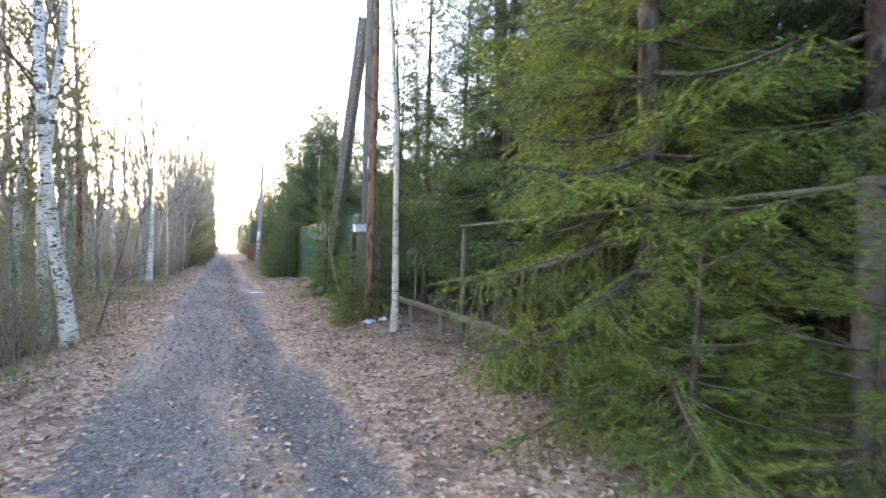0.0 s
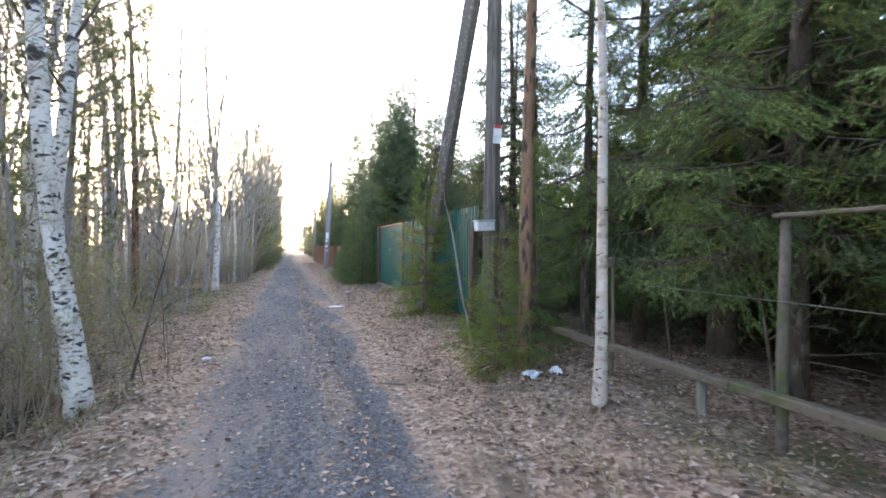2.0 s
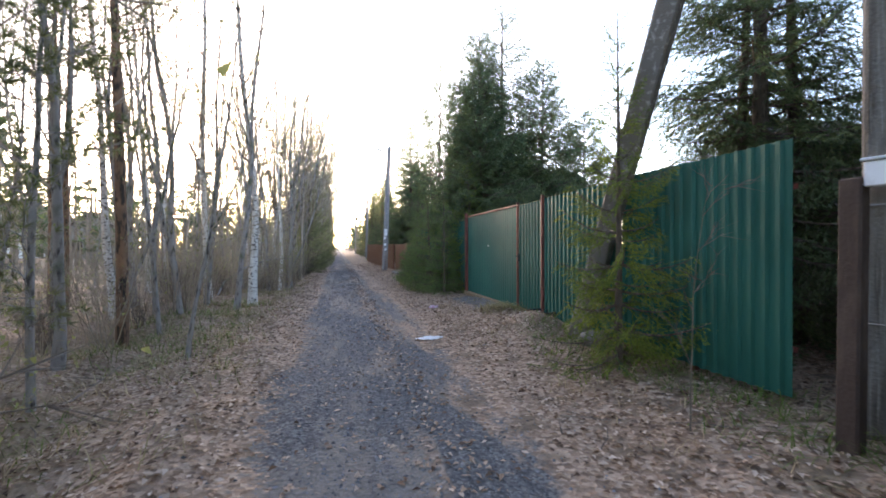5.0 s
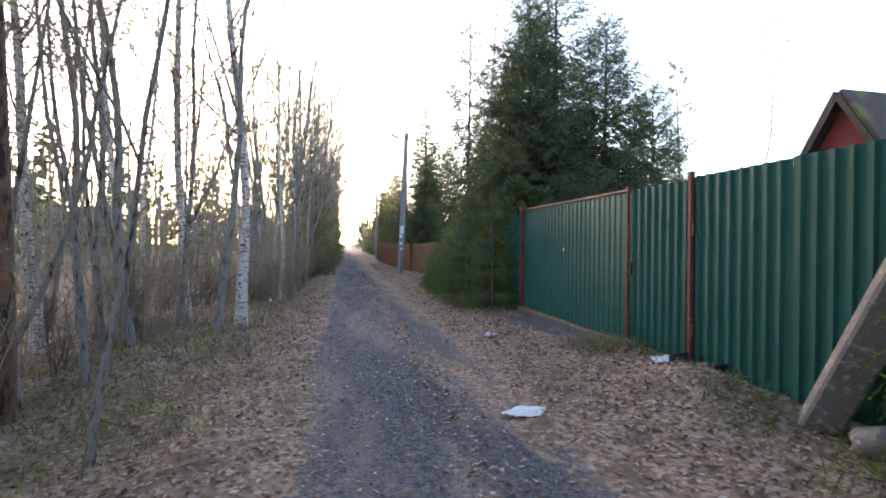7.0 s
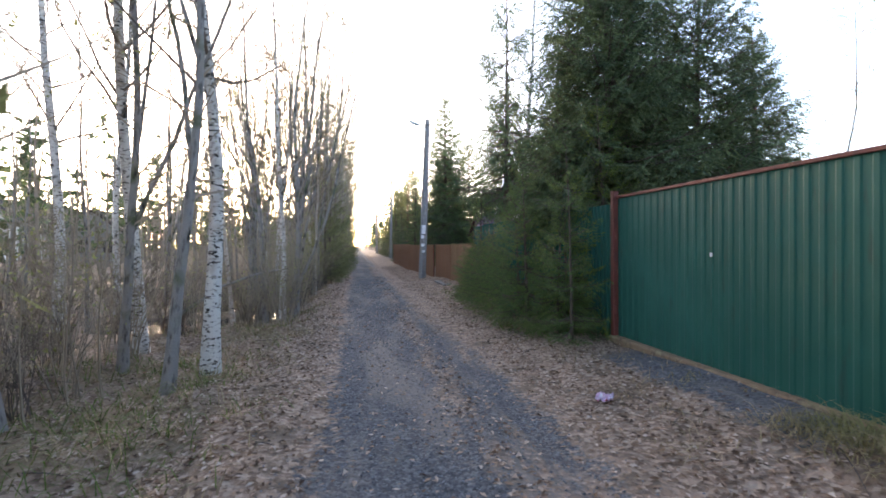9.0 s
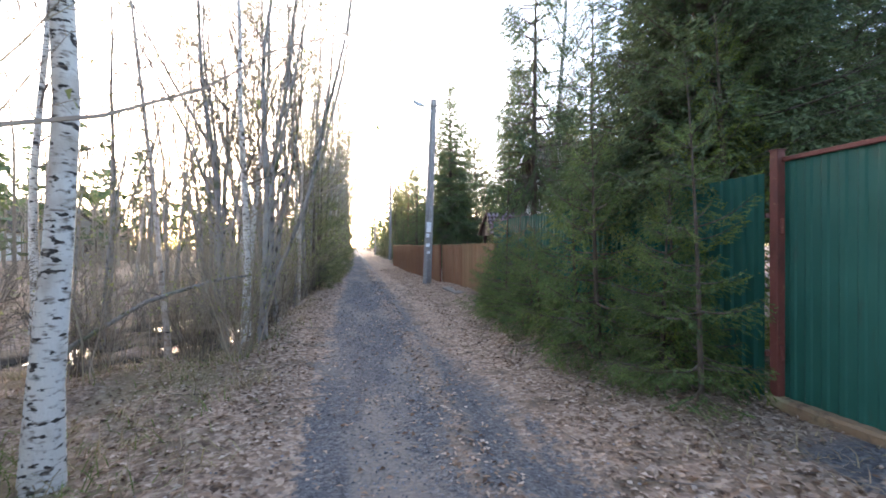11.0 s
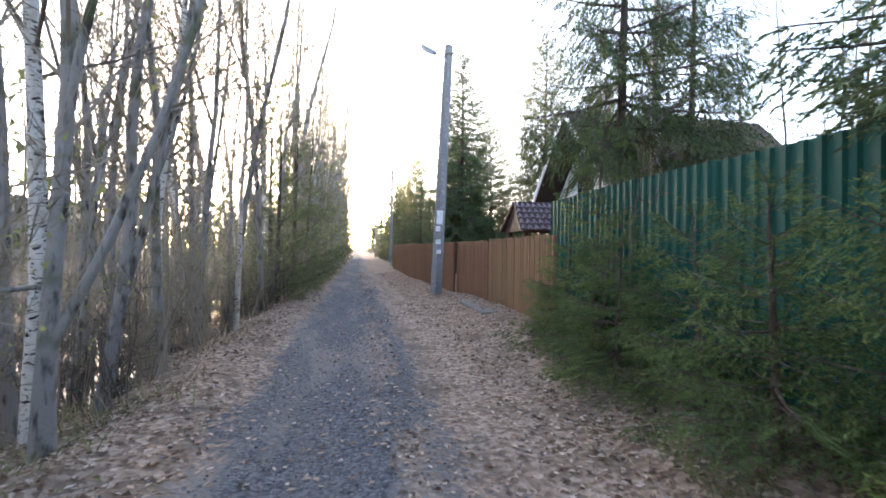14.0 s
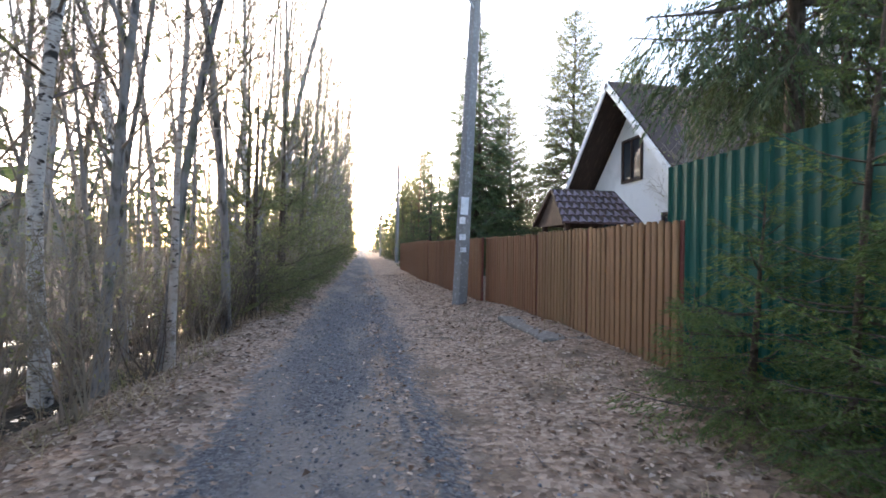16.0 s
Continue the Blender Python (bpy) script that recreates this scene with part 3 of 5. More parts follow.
def pine_meshes(seed, tall, radius, first=0.55, count=22, reach=0.16, spread=1.0, bark=None):
    r = rnd(seed)
    trunk, wood, green = Geo(), Geo(), Geo()
    line = bent(r, (0, 0, -0.25), (0, 0, 1), tall, 14, 0.015, 0.03)
    tube(trunk, line, radius * (1 - np.linspace(0, 1, 15) * 0.85), 9)
    for k in range(count):
        s = first + (0.99 - first) * (k + r.random()) / count
        p, d = at_share(line, s)
        ln = tall * reach * (1.1 - s) * r.uniform(0.6, 1.2) + 0.3
        limb = bent(r, p, side_way(r, d, r.uniform(55, 85)), ln, 5, 0.13, 0.10)
        tube(wood, limb, max(0.012, radius * 0.22 * (1.1 - s)) * np.linspace(1, 0.25, 6), 4)
        for _ in range(7):
            q, e = at_share(limb, r.uniform(0.35, 1))
            tw = bent(r, q, side_way(r, e, r.uniform(25, 60)), ln * r.uniform(0.2, 0.4), 2, 0.12, 0.15)
            tube(wood, tw, [0.006, 0.004, 0.002], 3)
            for c in (tw[1], tw[2]):
                n = 22
                w = r.normal(0, 1, (n, 3)) + (tw[2] - tw[0]) * 3
                w /= np.linalg.norm(w, axis=1)[:, None]
                tip = c + w * r.uniform(0.07, 0.15, (n, 1)) * spread
                side = np.cross(w, r.normal(0, 1, (n, 3)))
                side *= 0.006 / (np.linalg.norm(side, axis=1)[:, None] + 1e-9)
                green.add(np.stack([c - side, c + side, tip], 1).reshape(-1, 3), np.arange(3 * n).reshape(-1, 3))
    return [("trunk", trunk.mesh("trunk", bark or M_BARK_PINE, True)), ("branchwork", wood.mesh("branchwork", bark or M_BARK_PINE)), ("crown", green.mesh("crown", M_NEEDLE_PINE))]


def shrub_meshes(seed, tall, stems, twig, buds=0.5, bud_size=0.012, needle=False):
    r = rnd(seed)
    wood, bud = Geo(), Geo()
    for _ in range(stems):
        a = r.uniform(0, 6.28)
        st = bent(r, (r.normal(0, 0.09), r.normal(0, 0.09), -0.1), (0.3 * math.cos(a), 0.3 * math.sin(a), 1), tall * r.uniform(0.45, 1.0), 6, 0.09, 0.05)
        tube(wood, st, r.uniform(0.005, 0.013) * np.linspace(1, 0.2, 7), 3)
        for _ in range(9):
            q, e = at_share(st, r.uniform(0.2, 1))
            tw = bent(r, q, side_way(r, e, r.uniform(20, 55)), tall * r.uniform(0.1, 0.28), 3, 0.12, 0.06)
            sliver(wood, tw[0], tw[2], 0.004)
            sliver(wood, tw[2], tw[3], 0.003)
            for _ in range(6):
                q2, e2 = at_share(tw, r.uniform(0.1, 1))
                t2 = q2 + side_way(r, e2, 45) * r.uniform(0.05, 0.2)
                sliver(wood, q2, t2, 0.0028)
                if r.random() < buds:
                    c = r.normal(0, bud_size, (3, 3))
                    bud.add(t2 + c, [[0, 1, 2]])
    out = [("stemwork", wood.mesh("stemwork", twig))]
    if bud.n:
        out.append(("bud_growth", bud.mesh("bud_growth", M_BUD)))
    return out


def plant(name, meshes, x, y, label, category, group="", size=1.0, spin=None, tilt=(0, 0), sink=0.0, stretch=1.0):
    """One plant as a thing with its parts, standing on the ground at x, y."""
    m = pose(x, y, ground_z(x, y) - sink, tilt[0], tilt[1], 0) @ pose(0, 0, 0, 0, 0, random.uniform(0, 360) if spin is None else spin) @ Matrix.Diagonal((size, size, size * stretch, 1))
    ob = thing(name, label, category, None, group)
    ob.matrix_basis = m
    for n, me in meshes:
        c = new(n, me)
        c.parent = ob
        if n != "trunk":
            tagged(c, kind="stuff")
    return ob

# ---- green steel fence with wicket and gate ----
def corrugated(geo, y0, y1, z0, z1, x, deep=0.026):
    """Trapezoidal sheet in the plane x, ribs upright, with two skins."""
    pitch = 0.128
    ys, xs = [], []
    y = y0
    while y < y1:
        for a, b in ((0, 0), (0.062, 0), (0.076, deep), (0.114, deep)):
            if y + a <= y1:
                ys.append(y + a)
                xs.append(x - b)
        y += pitch
    ys.append(y1)
    xs.append(x)
    n = len(ys)
    v = []
    for off in (0, 0.004):
        for z in (z0, z1):
            v += [(xx + off, yy, z) for xx, yy in zip(xs, ys)]
    f = []
    for i in range(n - 1):
        for a, b in ((0, n), (2 * n, 3 * n), (n, 3 * n), (0, 2 * n)):
            f += [[a + i, a + i + 1, b + i + 1], [a + i, b + i + 1, b + i]]
    geo.add(v, f)


def steel_fence(label, group, x, y0, y1, top, bottom, sheet=1.06):
    ob = thing("steel_fence", label, "fence", None, group)
    n = max(1, round((y1 - y0) / sheet))
    for k in range(n):
        a, b = y0 + (y1 - y0) * k / n, y0 + (y1 - y0) * (k + 1) / n
        g = Geo()
        corrugated(g, a + 0.004, b - 0.004, bottom + 0.01 * math.sin(k * 2.1), top + 0.012 * math.sin(k * 1.7), x + 0.004 * (k % 2))
        part("sheet", g, M_FENCE_GREEN, ob)
        g = Geo()
        solid(g, (0.06, 0.06, top - 0.05 + 0.3), pose(x + 0.05, b - 0.03, (top - 0.05 - 0.3) / 2 + 0.02), 0.004)
        part("post", g, M_FENCE_POST, ob)
    for z in (bottom + 0.35, top - 0.35):
        g = Geo()
        solid(g, (0.04, y1 - y0, 0.04), pose(x + 0.03, (y0 + y1) / 2, z))
        part("rail", g, M_FENCE_POST, ob)
    return ob


FX = 2.83
steel_fence("green corrugated steel fence on brown steel posts", "green fence runs", FX, 11.08, 15.348, 2.10, 0.2)
steel_fence("green corrugated steel fence behind young spruces", "green fence runs", FX + 0.02, 20.12, 27.92, 2.0, 0.14)

gate_post_zs = ((19.95, 2.15, 0.075), (16.43, 2.11, 0.036), (15.35, 2.13, 0.048))
for y, top, w in gate_post_zs:
    ob = thing("gate_post", "red-brown painted square steel gate post", "post", pose(FX - 0.03, y, 0), "gate posts")
    g = Geo()
    solid(g, (w, w, top + 0.3), pose(0, 0, (top - 0.3) / 2), 0.005)
    part("post", g, M_FENCE_POST, ob)
    g = Geo()
    solid(g, (w + 0.012, w + 0.012, 0.012), pose(0, 0, top + 0.006), 0.003)
    part("cap", g, M_FENCE_POST, ob)
    for z in (0.55, 1.55):
        g = Geo()
        tube(g, [(-0.01, -w / 2 - 0.018, z - 0.06), (-0.01, -w / 2 - 0.018, z + 0.06)], [0.017, 0.017], 8, True)
        part("hinge", g, M_FENCE_POST, ob)

ob = thing("wicket_gate", "closed green corrugated steel wicket gate", "gate")
g = Geo()
corrugated(g, 15.352, 16.43, 0.22, 2.07, FX)
part("sheet", g, M_FENCE_GREEN, ob)
for z in (0.24, 2.06):
    g = Geo()
    solid(g, (0.03, 0.98, 0.03), pose(FX + 0.02, 15.895, z))
    part("frame_bar", g, M_FENCE_POST, ob)
g = Geo()
solid(g, (0.03, 0.05, 0.14), pose(FX - 0.035, 16.36, 1.12), 0.004)
tube(g, [(FX - 0.05, 16.36, 1.14), (FX - 0.09, 16.36, 1.14), (FX - 0.09, 16.26, 1.13)], [0.009, 0.009, 0.008], 6, True)
part("latch", g, M_BLACK, ob, "black latch with lever handle")

ob = thing("double_gate", "closed green corrugated steel double gate with brown top rail", "gate")
for a, b in ((16.433, 18.206), (18.208, 19.91)):
    g = Geo()
    corrugated(g, a, b, 0.2, 2.06, FX, 0.008)
    leaf = part("gate_leaf", g, M_FENCE_GREEN, ob)
    g = Geo()
    solid(g, (0.045, b - a, 0.035), pose(FX - 0.005, (a + b) / 2, 2.078), 0.004)
    part("top_rail", g, M_FENCE_POST, leaf, "red-brown painted top rail")
g = Geo()
solid(g, (0.006, 0.028, 0.04), pose(FX - 0.031, 18.16, 1.33))
part("keyhole_plate", g, M_PAPER, ob, "small pale plate")

ob = thing("gate_sill", "tan earth-stained timber sill under the gate", "sill")
g = Geo()
solid(g, (0.16, 3.6, 0.2), pose(FX - 0.02, 18.2, 0.10), 0.02)
part("sill_beam", g, M_RUST_BEAM, ob)

# ---- timber pole, its stub and slanting concrete brace ----
def beam_between(geo, a, b, w, d, bevel=0.012):
    a, b = Vector(a), Vector(b)
    m = Matrix.Translation((a + b) / 2) @ (b - a).to_track_quat("Z", "Y").to_matrix().to_4x4()
    solid(geo, (w, d, (b - a).length), m, bevel)


ob = thing("utility_pole", "grey weathered squared timber pole lashed to a dark stub", "pole", pose(2.79, 10.45, 0.1, 0, 0.6, 40))
g = Geo()
for z0, z1, w0, w1 in ((-0.3, 1.9, 0.215, 0.205), (1.9, 8.4, 0.205, 0.15)):
    m = 0.16
    ring0 = [(a * w0 / 2 * c, b * w0 / 2 * d, z0) for a, b, c, d in ((-1, -1, 1 - m, 1), (1, -1, 1 - m, 1), (1, -1, 1, 1 - m), (1, 1, 1, 1 - m), (1, 1, 1 - m, 1), (-1, 1, 1 - m, 1), (-1, 1, 1, 1 - m), (-1, -1, 1, 1 - m))]
    ring1 = [(x * w1 / w0, y * w1 / w0, z1) for x, y, _ in ring0]
    f = [[i, (i + 1) % 8, 8 + (i + 1) % 8] for i in range(8)] + [[i, 8 + (i + 1) % 8, 8 + i] for i in range(8)] + [[8, 8 + i, 9 + i] for i in range(1, 7)]
    g.add(ring0 + ring1, f)
part("shaft", g, M_POLE, ob)
g = Geo()
beam_between(g, (0.10, -0.24, -0.4), (0.06, -0.17, 1.95), 0.17, 0.17)
part("stub", g, M_BARK_SPRUCE, ob, "dark tarred stub beside the pole")
g = Geo()
beam_between(g, (-0.30, 0.18, -0.3), (-0.27, 0.16, 1.6), 0.12, 0.09)
part("old_post", g, M_SOFFIT, ob, "rotten red-brown post behind the pole")
for z in (0.75, 1.45):
    g = Geo()
    tube(g, [(0.04 + 0.23 * math.cos(a), -0.10 + 0.25 * math.sin(a), z) for a in np.linspace(0, 6.2832, 17)], [0.006] * 17, 5)
    part("wire_lashing", g, M_STEEL, ob)
ob = thing("letter_box", "small weathered white metal box fixed to the pole", "box", pose(2.62, 10.31, 1.72, 0, -3, 12))
g = Geo()
solid(g, (0.31, 0.12, 0.14), pose(0, 0, 0.0), 0.008)
part("body", g, M_PAPER, ob)
g = Geo()
solid(g, (0.33, 0.14, 0.018), pose(0, 0, 0.083), 0.004)
part("lid", g, M_LAMP, ob)
ob = thing("pole_notice", "torn white paper notice with red heading on the pole", "notice", pose(2.81, 10.29, 3.12, 0, 0, -8))
g = Geo()
solid(g, (0.13, 0.004, 0.28), pose(0, 0, 0, 0, 3, 0))
part("sheet", g, M_PAPER, ob)
g = Geo()
solid(g, (0.12, 0.003, 0.05), pose(0.005, -0.005, 0.115, 0, 3, 0))
part("heading", g, M_RED_PAPER, ob)

ob = thing("pole_brace", "slanting grey square concrete brace propping the pole", "brace")
g = Geo()
a, b = Vector((2.62, 14.02, -0.15)), Vector((2.84, 11.0, 6.5))
solid(g, (0.23, 0.22, (b - a).length), Matrix.Translation((a + b) / 2) @ (b - a).to_track_quat("Z", "Y").to_matrix().to_4x4() @ pose(0, 0, 0, 0, 0, 38), 0.02)
part("beam", g, M_CONCRETE, ob)

# ---- old rail fence by the dark spruces ----
ob = thing("rail_fence", "tumbledown mossy wooden rail fence with wire", "fence")
for y, top, w in ((1.7, 1.68, 0.075), (5.85, 1.62, 0.036)):
    g = Geo()
    tube(g, [(2.74, y, -0.1), (2.75, y + 0.01, top * 0.5), (2.76, y, top)], [w, w * 0.92, w * 0.84], 8, True)
    part("post", g, M_WOOD_MOSSY, ob, smooth=True)
for a, b, w in (((2.72, 1.55, 1.64), (2.72, 5.9, 1.60), 0.042), ((2.70, 3.7, 0.45), (2.70, 6.2, 0.46), 0.095), ((2.68, 6.15, 0.46), (2.70, 8.4, 0.47), 0.09)):
    g = Geo()
    beam_between(g, a, b, w, w * 0.7, 0.008)
    part("rail", g, M_WOOD_MOSSY, ob)
g = Geo()
tube(g, [(2.72, 1.7, 1.04), (2.72, 3, 1.03), (2.72, 4.6, 1.05), (2.72, 7.2, 1.08)], [0.0035] * 4, 5)
part("wire", g, M_STEEL, ob)
for y, top in ((6.45, 0.44), (4.3, 0.42), (7.6, 0.45)):
    g = Geo()
    tube(g, [(2.73, y, -0.05), (2.73, y, top)], [0.042, 0.038], 7, True)
    part("short_post", g, M_WOOD_GREY, ob)

ob = thing("marker_post", "thin stake with a small blank weathered board", "marker", pose(2.75, 7.5, ground_z(2.75, 7.5)))
g = Geo()
tube(g, [(0, 0, -0.1), (0.01, 0, 0.6), (0.0, 0, 1.14)], [0.02, 0.018, 0.016], 6, True)
part("stake", g, M_WOOD_MOSSY, ob)
g = Geo()
solid(g, (0.22, 0.018, 0.085), pose(-0.06, -0.022, 1.08, 0, -12, 25), 0.003)
part("board", g, M_WOOD_GREY, ob, "pale blank board")

# ---- street lamp poles ----
def lamp_pole(x, y, tall, label, lamp=True, lean=0.0, notice=True):
    ob = thing("street_lamp", label, "street lamp", pose(x, y, ground_z(x, y)))
    g = Geo()
    bm_w = 0.155
    tube(g, [(0, 0, -0.3), (lean * 0.5, 0, tall * 0.5), (lean, 0, tall)], [bm_w, bm_w * 0.86, bm_w * 0.7], 4, True)
    part("pole", g, M_CONCRETE_POLE, ob)
    if lamp:
        g = Geo()
        tube(g, [(lean, -0.05, tall - 0.55), (lean - 0.18, -0.1, tall - 0.33), (lean - 0.42, -0.12, tall - 0.27)], [0.022] * 3, 7)
        part("arm", g, M_LAMP, ob)
        g = Geo()
        solid(g, (0.46, 0.17, 0.09), pose(lean - 0.56, -0.13, tall - 0.21, 0, 24, 0), 0.03)
        head = part("lamp_head", g, M_LAMP, ob)
        g = Geo()
        solid(g, (0.30, 0.13, 0.03), pose(lean - 0.60, -0.13, tall - 0.255, 0, 24, 0), 0.01)
        part("lamp_glass", g, M_PAPER, head, "milky lamp cover")
    for z, w, h in ((tall - 0.25, 0.5, 0.05),):
        g = Geo()
        solid(g, (w * 0.5, 0.06, h), pose(lean, -0.1, z), 0.006)
        part("bracket", g, M_STEEL, ob)
    if notice:
        for dx, z, w, h in ((-0.02, 2.02, 0.16, 0.36), (-0.05, 1.72, 0.12, 0.14), (-0.03, 1.38, 0.13, 0.12), (0.0, 1.12, 0.12, 0.10)):
            g = Geo()
            solid(g, (w, 0.004, h), pose(dx + lean * z / tall, -0.135, z, 0, random.uniform(-4, 4), 0))
            part("paper_notice", g, M_PAPER, ob, "torn white paper notice")
    return ob


lamp_pole(2.0, 33.5, 6.6, "grey concrete street lamp pole with torn paper notices", True, 0.28)
lamp_pole(2.75, 62.0, 8.0, "distant grey concrete lamp pole", False, 0.1, False)
lamp_pole(2.6, 92.0, 8.0, "distant grey concrete lamp pole", False, 0.0, False)

# ---- brown picket fence ----
def picket_mesh(name, w, h, mat):
    g = Geo()
    pts = [(-w / 2, 0), (w / 2, 0), (w / 2, h - 0.03), (w / 4, h), (-w / 4, h), (-w / 2, h - 0.03)]
    v = [(-0.009 - (0.006 if abs(a) < w * 0.3 else 0), a, b) for a, b in pts] + [(0.009, a, b) for a, b in pts]
    f = [[0, i, i + 1] for i in range(1, 5)] + [[6, 6 + i + 1, 6 + i] for i in range(1, 5)]
    for i in range(6):
        j = (i + 1) % 6
        f += [[i, 6 + i, 6 + j], [i, 6 + j, j]]
    g.add(v, f)
    return g.mesh(name, mat)


def picket_fence(label, a, b, mat, h, step=0.103, posts=2.2, z=0.06):
    (ax, ay), (bx, by) = a, b
    length = math.hypot(bx - ax, by - ay)
    ob = thing("picket_fence", label, "fence", None, "picket fence runs")
    me = picket_mesh("picket", 0.076, h, mat)
    n = int(length / step)
    yaw = -math.degrees(math.atan2(bx - ax, by - ay))
    for k in range(n):
        s = (k + 0.5) / n
        c = new("picket", me)
        c.parent = ob
        c.matrix_basis = pose(ax + (bx - ax) * s, ay + (by - ay) * s, z + random.uniform(-0.014, 0.014), random.uniform(-0.7, 0.7), 0, yaw)
        c = new("picket", me)
        c.parent = ob
        c.matrix_basis = pose(ax + (bx - ax) * s + 0.062, ay + (by - ay) * s + step / 2, z - 0.012 + random.uniform(-0.012, 0.012), 0, 0, yaw)
    for hh in (0.3, h - 0.3):
        g = Geo()
        beam_between(g, (ax + 0.031, ay, z + hh), (bx + 0.031, by, z + hh), 0.03, 0.03, 0.003)
        part("rail", g, M_FENCE_POST, ob)
    for k in range(int(length / posts) + 1):
        s = min(1, k * posts / length)
        g = Geo()
        solid(g, (0.035, 0.06, h + 0.2), pose(ax + (bx - ax) * s + 0.031, ay + (by - ay) * s, z + h / 2 - 0.1), 0.004)
        part("post", g, M_FENCE_POST, ob)
    return ob


picket_fence("golden-brown picket fence beside the lane", (2.80, 27.70), (2.76, 29.35), M_PICKET_OAK, 1.42)
picket_fence("golden-brown picket gate section", (2.76, 29.38), (2.74, 31.0), M_PICKET_OAK, 1.42)
picket_fence("red-brown picket fence in line along the lane", (2.74, 31.06), (2.6, 33.62), M_PICKET, 1.40)
picket_fence("red-brown picket fence behind the lamp pole", (2.5, 33.66), (2.15, 39.2), M_PICKET, 1.40)
picket_fence("red-brown picket fence far along the lane", (2.15, 39.4), (2.1, 50.0), M_PICKET, 1.45, 0.13)

ob = thing("gate_slab", "flat grey concrete slab before the picket gate", "slab", pose(2.42, 30.1, 0.105))
g = Geo()
solid(g, (0.62, 1.9, 0.12), pose(0, 0, 0), 0.015)
part("slab", g, M_CONCRETE, ob)

# ---- houses ----
def plane_quad(geo, a, b, c, d, thick):
    a, b, c, d = (np.array(p, float) for p in (a, b, c, d))
    n = np.cross(b - a, d - a)
    n = n / np.linalg.norm(n) * thick
    v = [a, b, c, d, a - n, b - n, c - n, d - n]
    geo.add(v, [[0, 1, 2], [0, 2, 3], [4, 6, 5], [4, 7, 6], [0, 5, 1], [0, 4, 5], [1, 6, 2], [1, 5, 6], [2, 7, 3], [2, 6, 7], [3, 4, 0], [3, 7, 4]])


def tiled_slope(geo, ridge0, ridge1, eave0, eave1, rows, cols):
    """Stepped roof tiles: each course tilts over the one below, each tile a piece."""
    r0, r1, e0, e1 = (np.array(p, float) for p in (ridge0, ridge1, eave0, eave1))
    n = np.cross(r1 - r0, e0 - r0)
    n /= np.linalg.norm(n)
    if n[2] < 0:
        n = -n
    for i in range(rows):
        s0, s1 = i / rows, (i + 1.12) / rows
        for j in range(cols):
            t0, t1 = (j + 0.03) / cols, (j + 0.97) / cols
            def at(s, t, up):
                s = min(s, 1.02)
                return (r0 * (1 - t) + r1 * t) * (1 - s) + (e0 * (1 - t) + e1 * t) * s + n * up
            v = [at(s0, t0, 0.005), at(s0, t1, 0.005), at(s1, t1, 0.05), at(s1, t0, 0.05), at(s1, t0, 0.0), at(s1, t1, 0.0), at(s0, (t0 + t1) / 2, 0.04), at(s1, (t0 + t1) / 2, 0.085)]
            geo.add(v, [[0, 6, 7], [0, 7, 3], [6, 1, 2], [6, 2, 7], [3, 7, 5], [3, 5, 4], [7, 2, 5]])


def window(parent, x, y, z, w, h, along="y"):
    g = Geo()
    for dy, dz, sy, sz in ((-w / 2, 0, 0.08, h + 0.08), (w / 2, 0, 0.08, h + 0.08), (0, 0, 0.06, h), (0, h / 2, w, 0.08), (0, -h / 2, w, 0.08)):
        if along == "y":
            solid(g, (0.08, sy, sz), pose(x, y + dy, z + dz), 0.006)
        else:
            solid(g, (sy, 0.08, sz), pose(x + dy, y, z + dz), 0.006)
    fr = part("window", g, M_SOFFIT, parent, "dark-framed window")
    g = Geo()
    solid(g, (0.02, w, h) if along == "y" else (w, 0.02, h), pose(x + (0.02 if along == "y" else 0), y + (0.02 if along != "y" else 0), z))
    part("pane", g, M_GLASS, fr)


# white gabled house, ridge across the lane
ob = thing("house", "white plastered house with steep purple-brown tiled roof", "house")
RX0, RX1, RY, RZ, EZ, EH = 7.1, 15.0, 36.9, 6.15, 2.55, 3.55
WX = RX0 + 0.95
g = Geo()
wall = [(WX, RY - 2.9, 0), (WX, RY + 2.9, 0), (WX, RY + 2.9, 3.0), (WX, RY, 5.85), (WX, RY - 2.9, 3.0)]
back = [(RX1 - 0.4, y, z) for _, y, z in wall]
f = [[0, 1, 2], [0, 2, 4], [4, 2, 3], [5, 7, 6], [5, 9, 7], [9, 8, 7]]
for i in range(5):
    j = (i + 1) % 5
    if i not in (2, 3):
        f += [[i, 5 + j, j], [i, 5 + i, 5 + j]]
g.add(wall + back, f)
part("wall", g, M_WHITE_WALL, ob)
for sgn in (-1, 1):
    g = Geo()
    plane_quad(g, (RX0, RY, RZ), (RX1, RY, RZ), (RX1, RY + sgn * EH, EZ), (RX0, RY + sgn * EH, EZ), 0.12 * -sgn)
    roof = part("roof", g, M_SOFFIT, ob, "dark boarded eaves under the roof")
    g = Geo()
    tiled_slope(g, (RX0, RY, RZ + 0.02), (RX1, RY, RZ + 0.02), (RX0, RY + sgn * EH, EZ + 0.02), (RX1, RY + sgn * EH, EZ + 0.02), 15, 26)
    part("roof_tiles", g, M_ROOF, roof, "purple-brown roof tiles")
    g = Geo()
    beam_between(g, (RX0 - 0.02, RY - sgn * 0.05, RZ + 0.02), (RX0 - 0.02, RY + sgn * (EH + 0.03), EZ - 0.04), 0.05, 0.17, 0.006)
    part("bargeboard", g, M_TRIM, ob, "white bargeboard")
window(ob, WX - 0.03, RY + 0.15, 4.0, 1.0, 1.25)
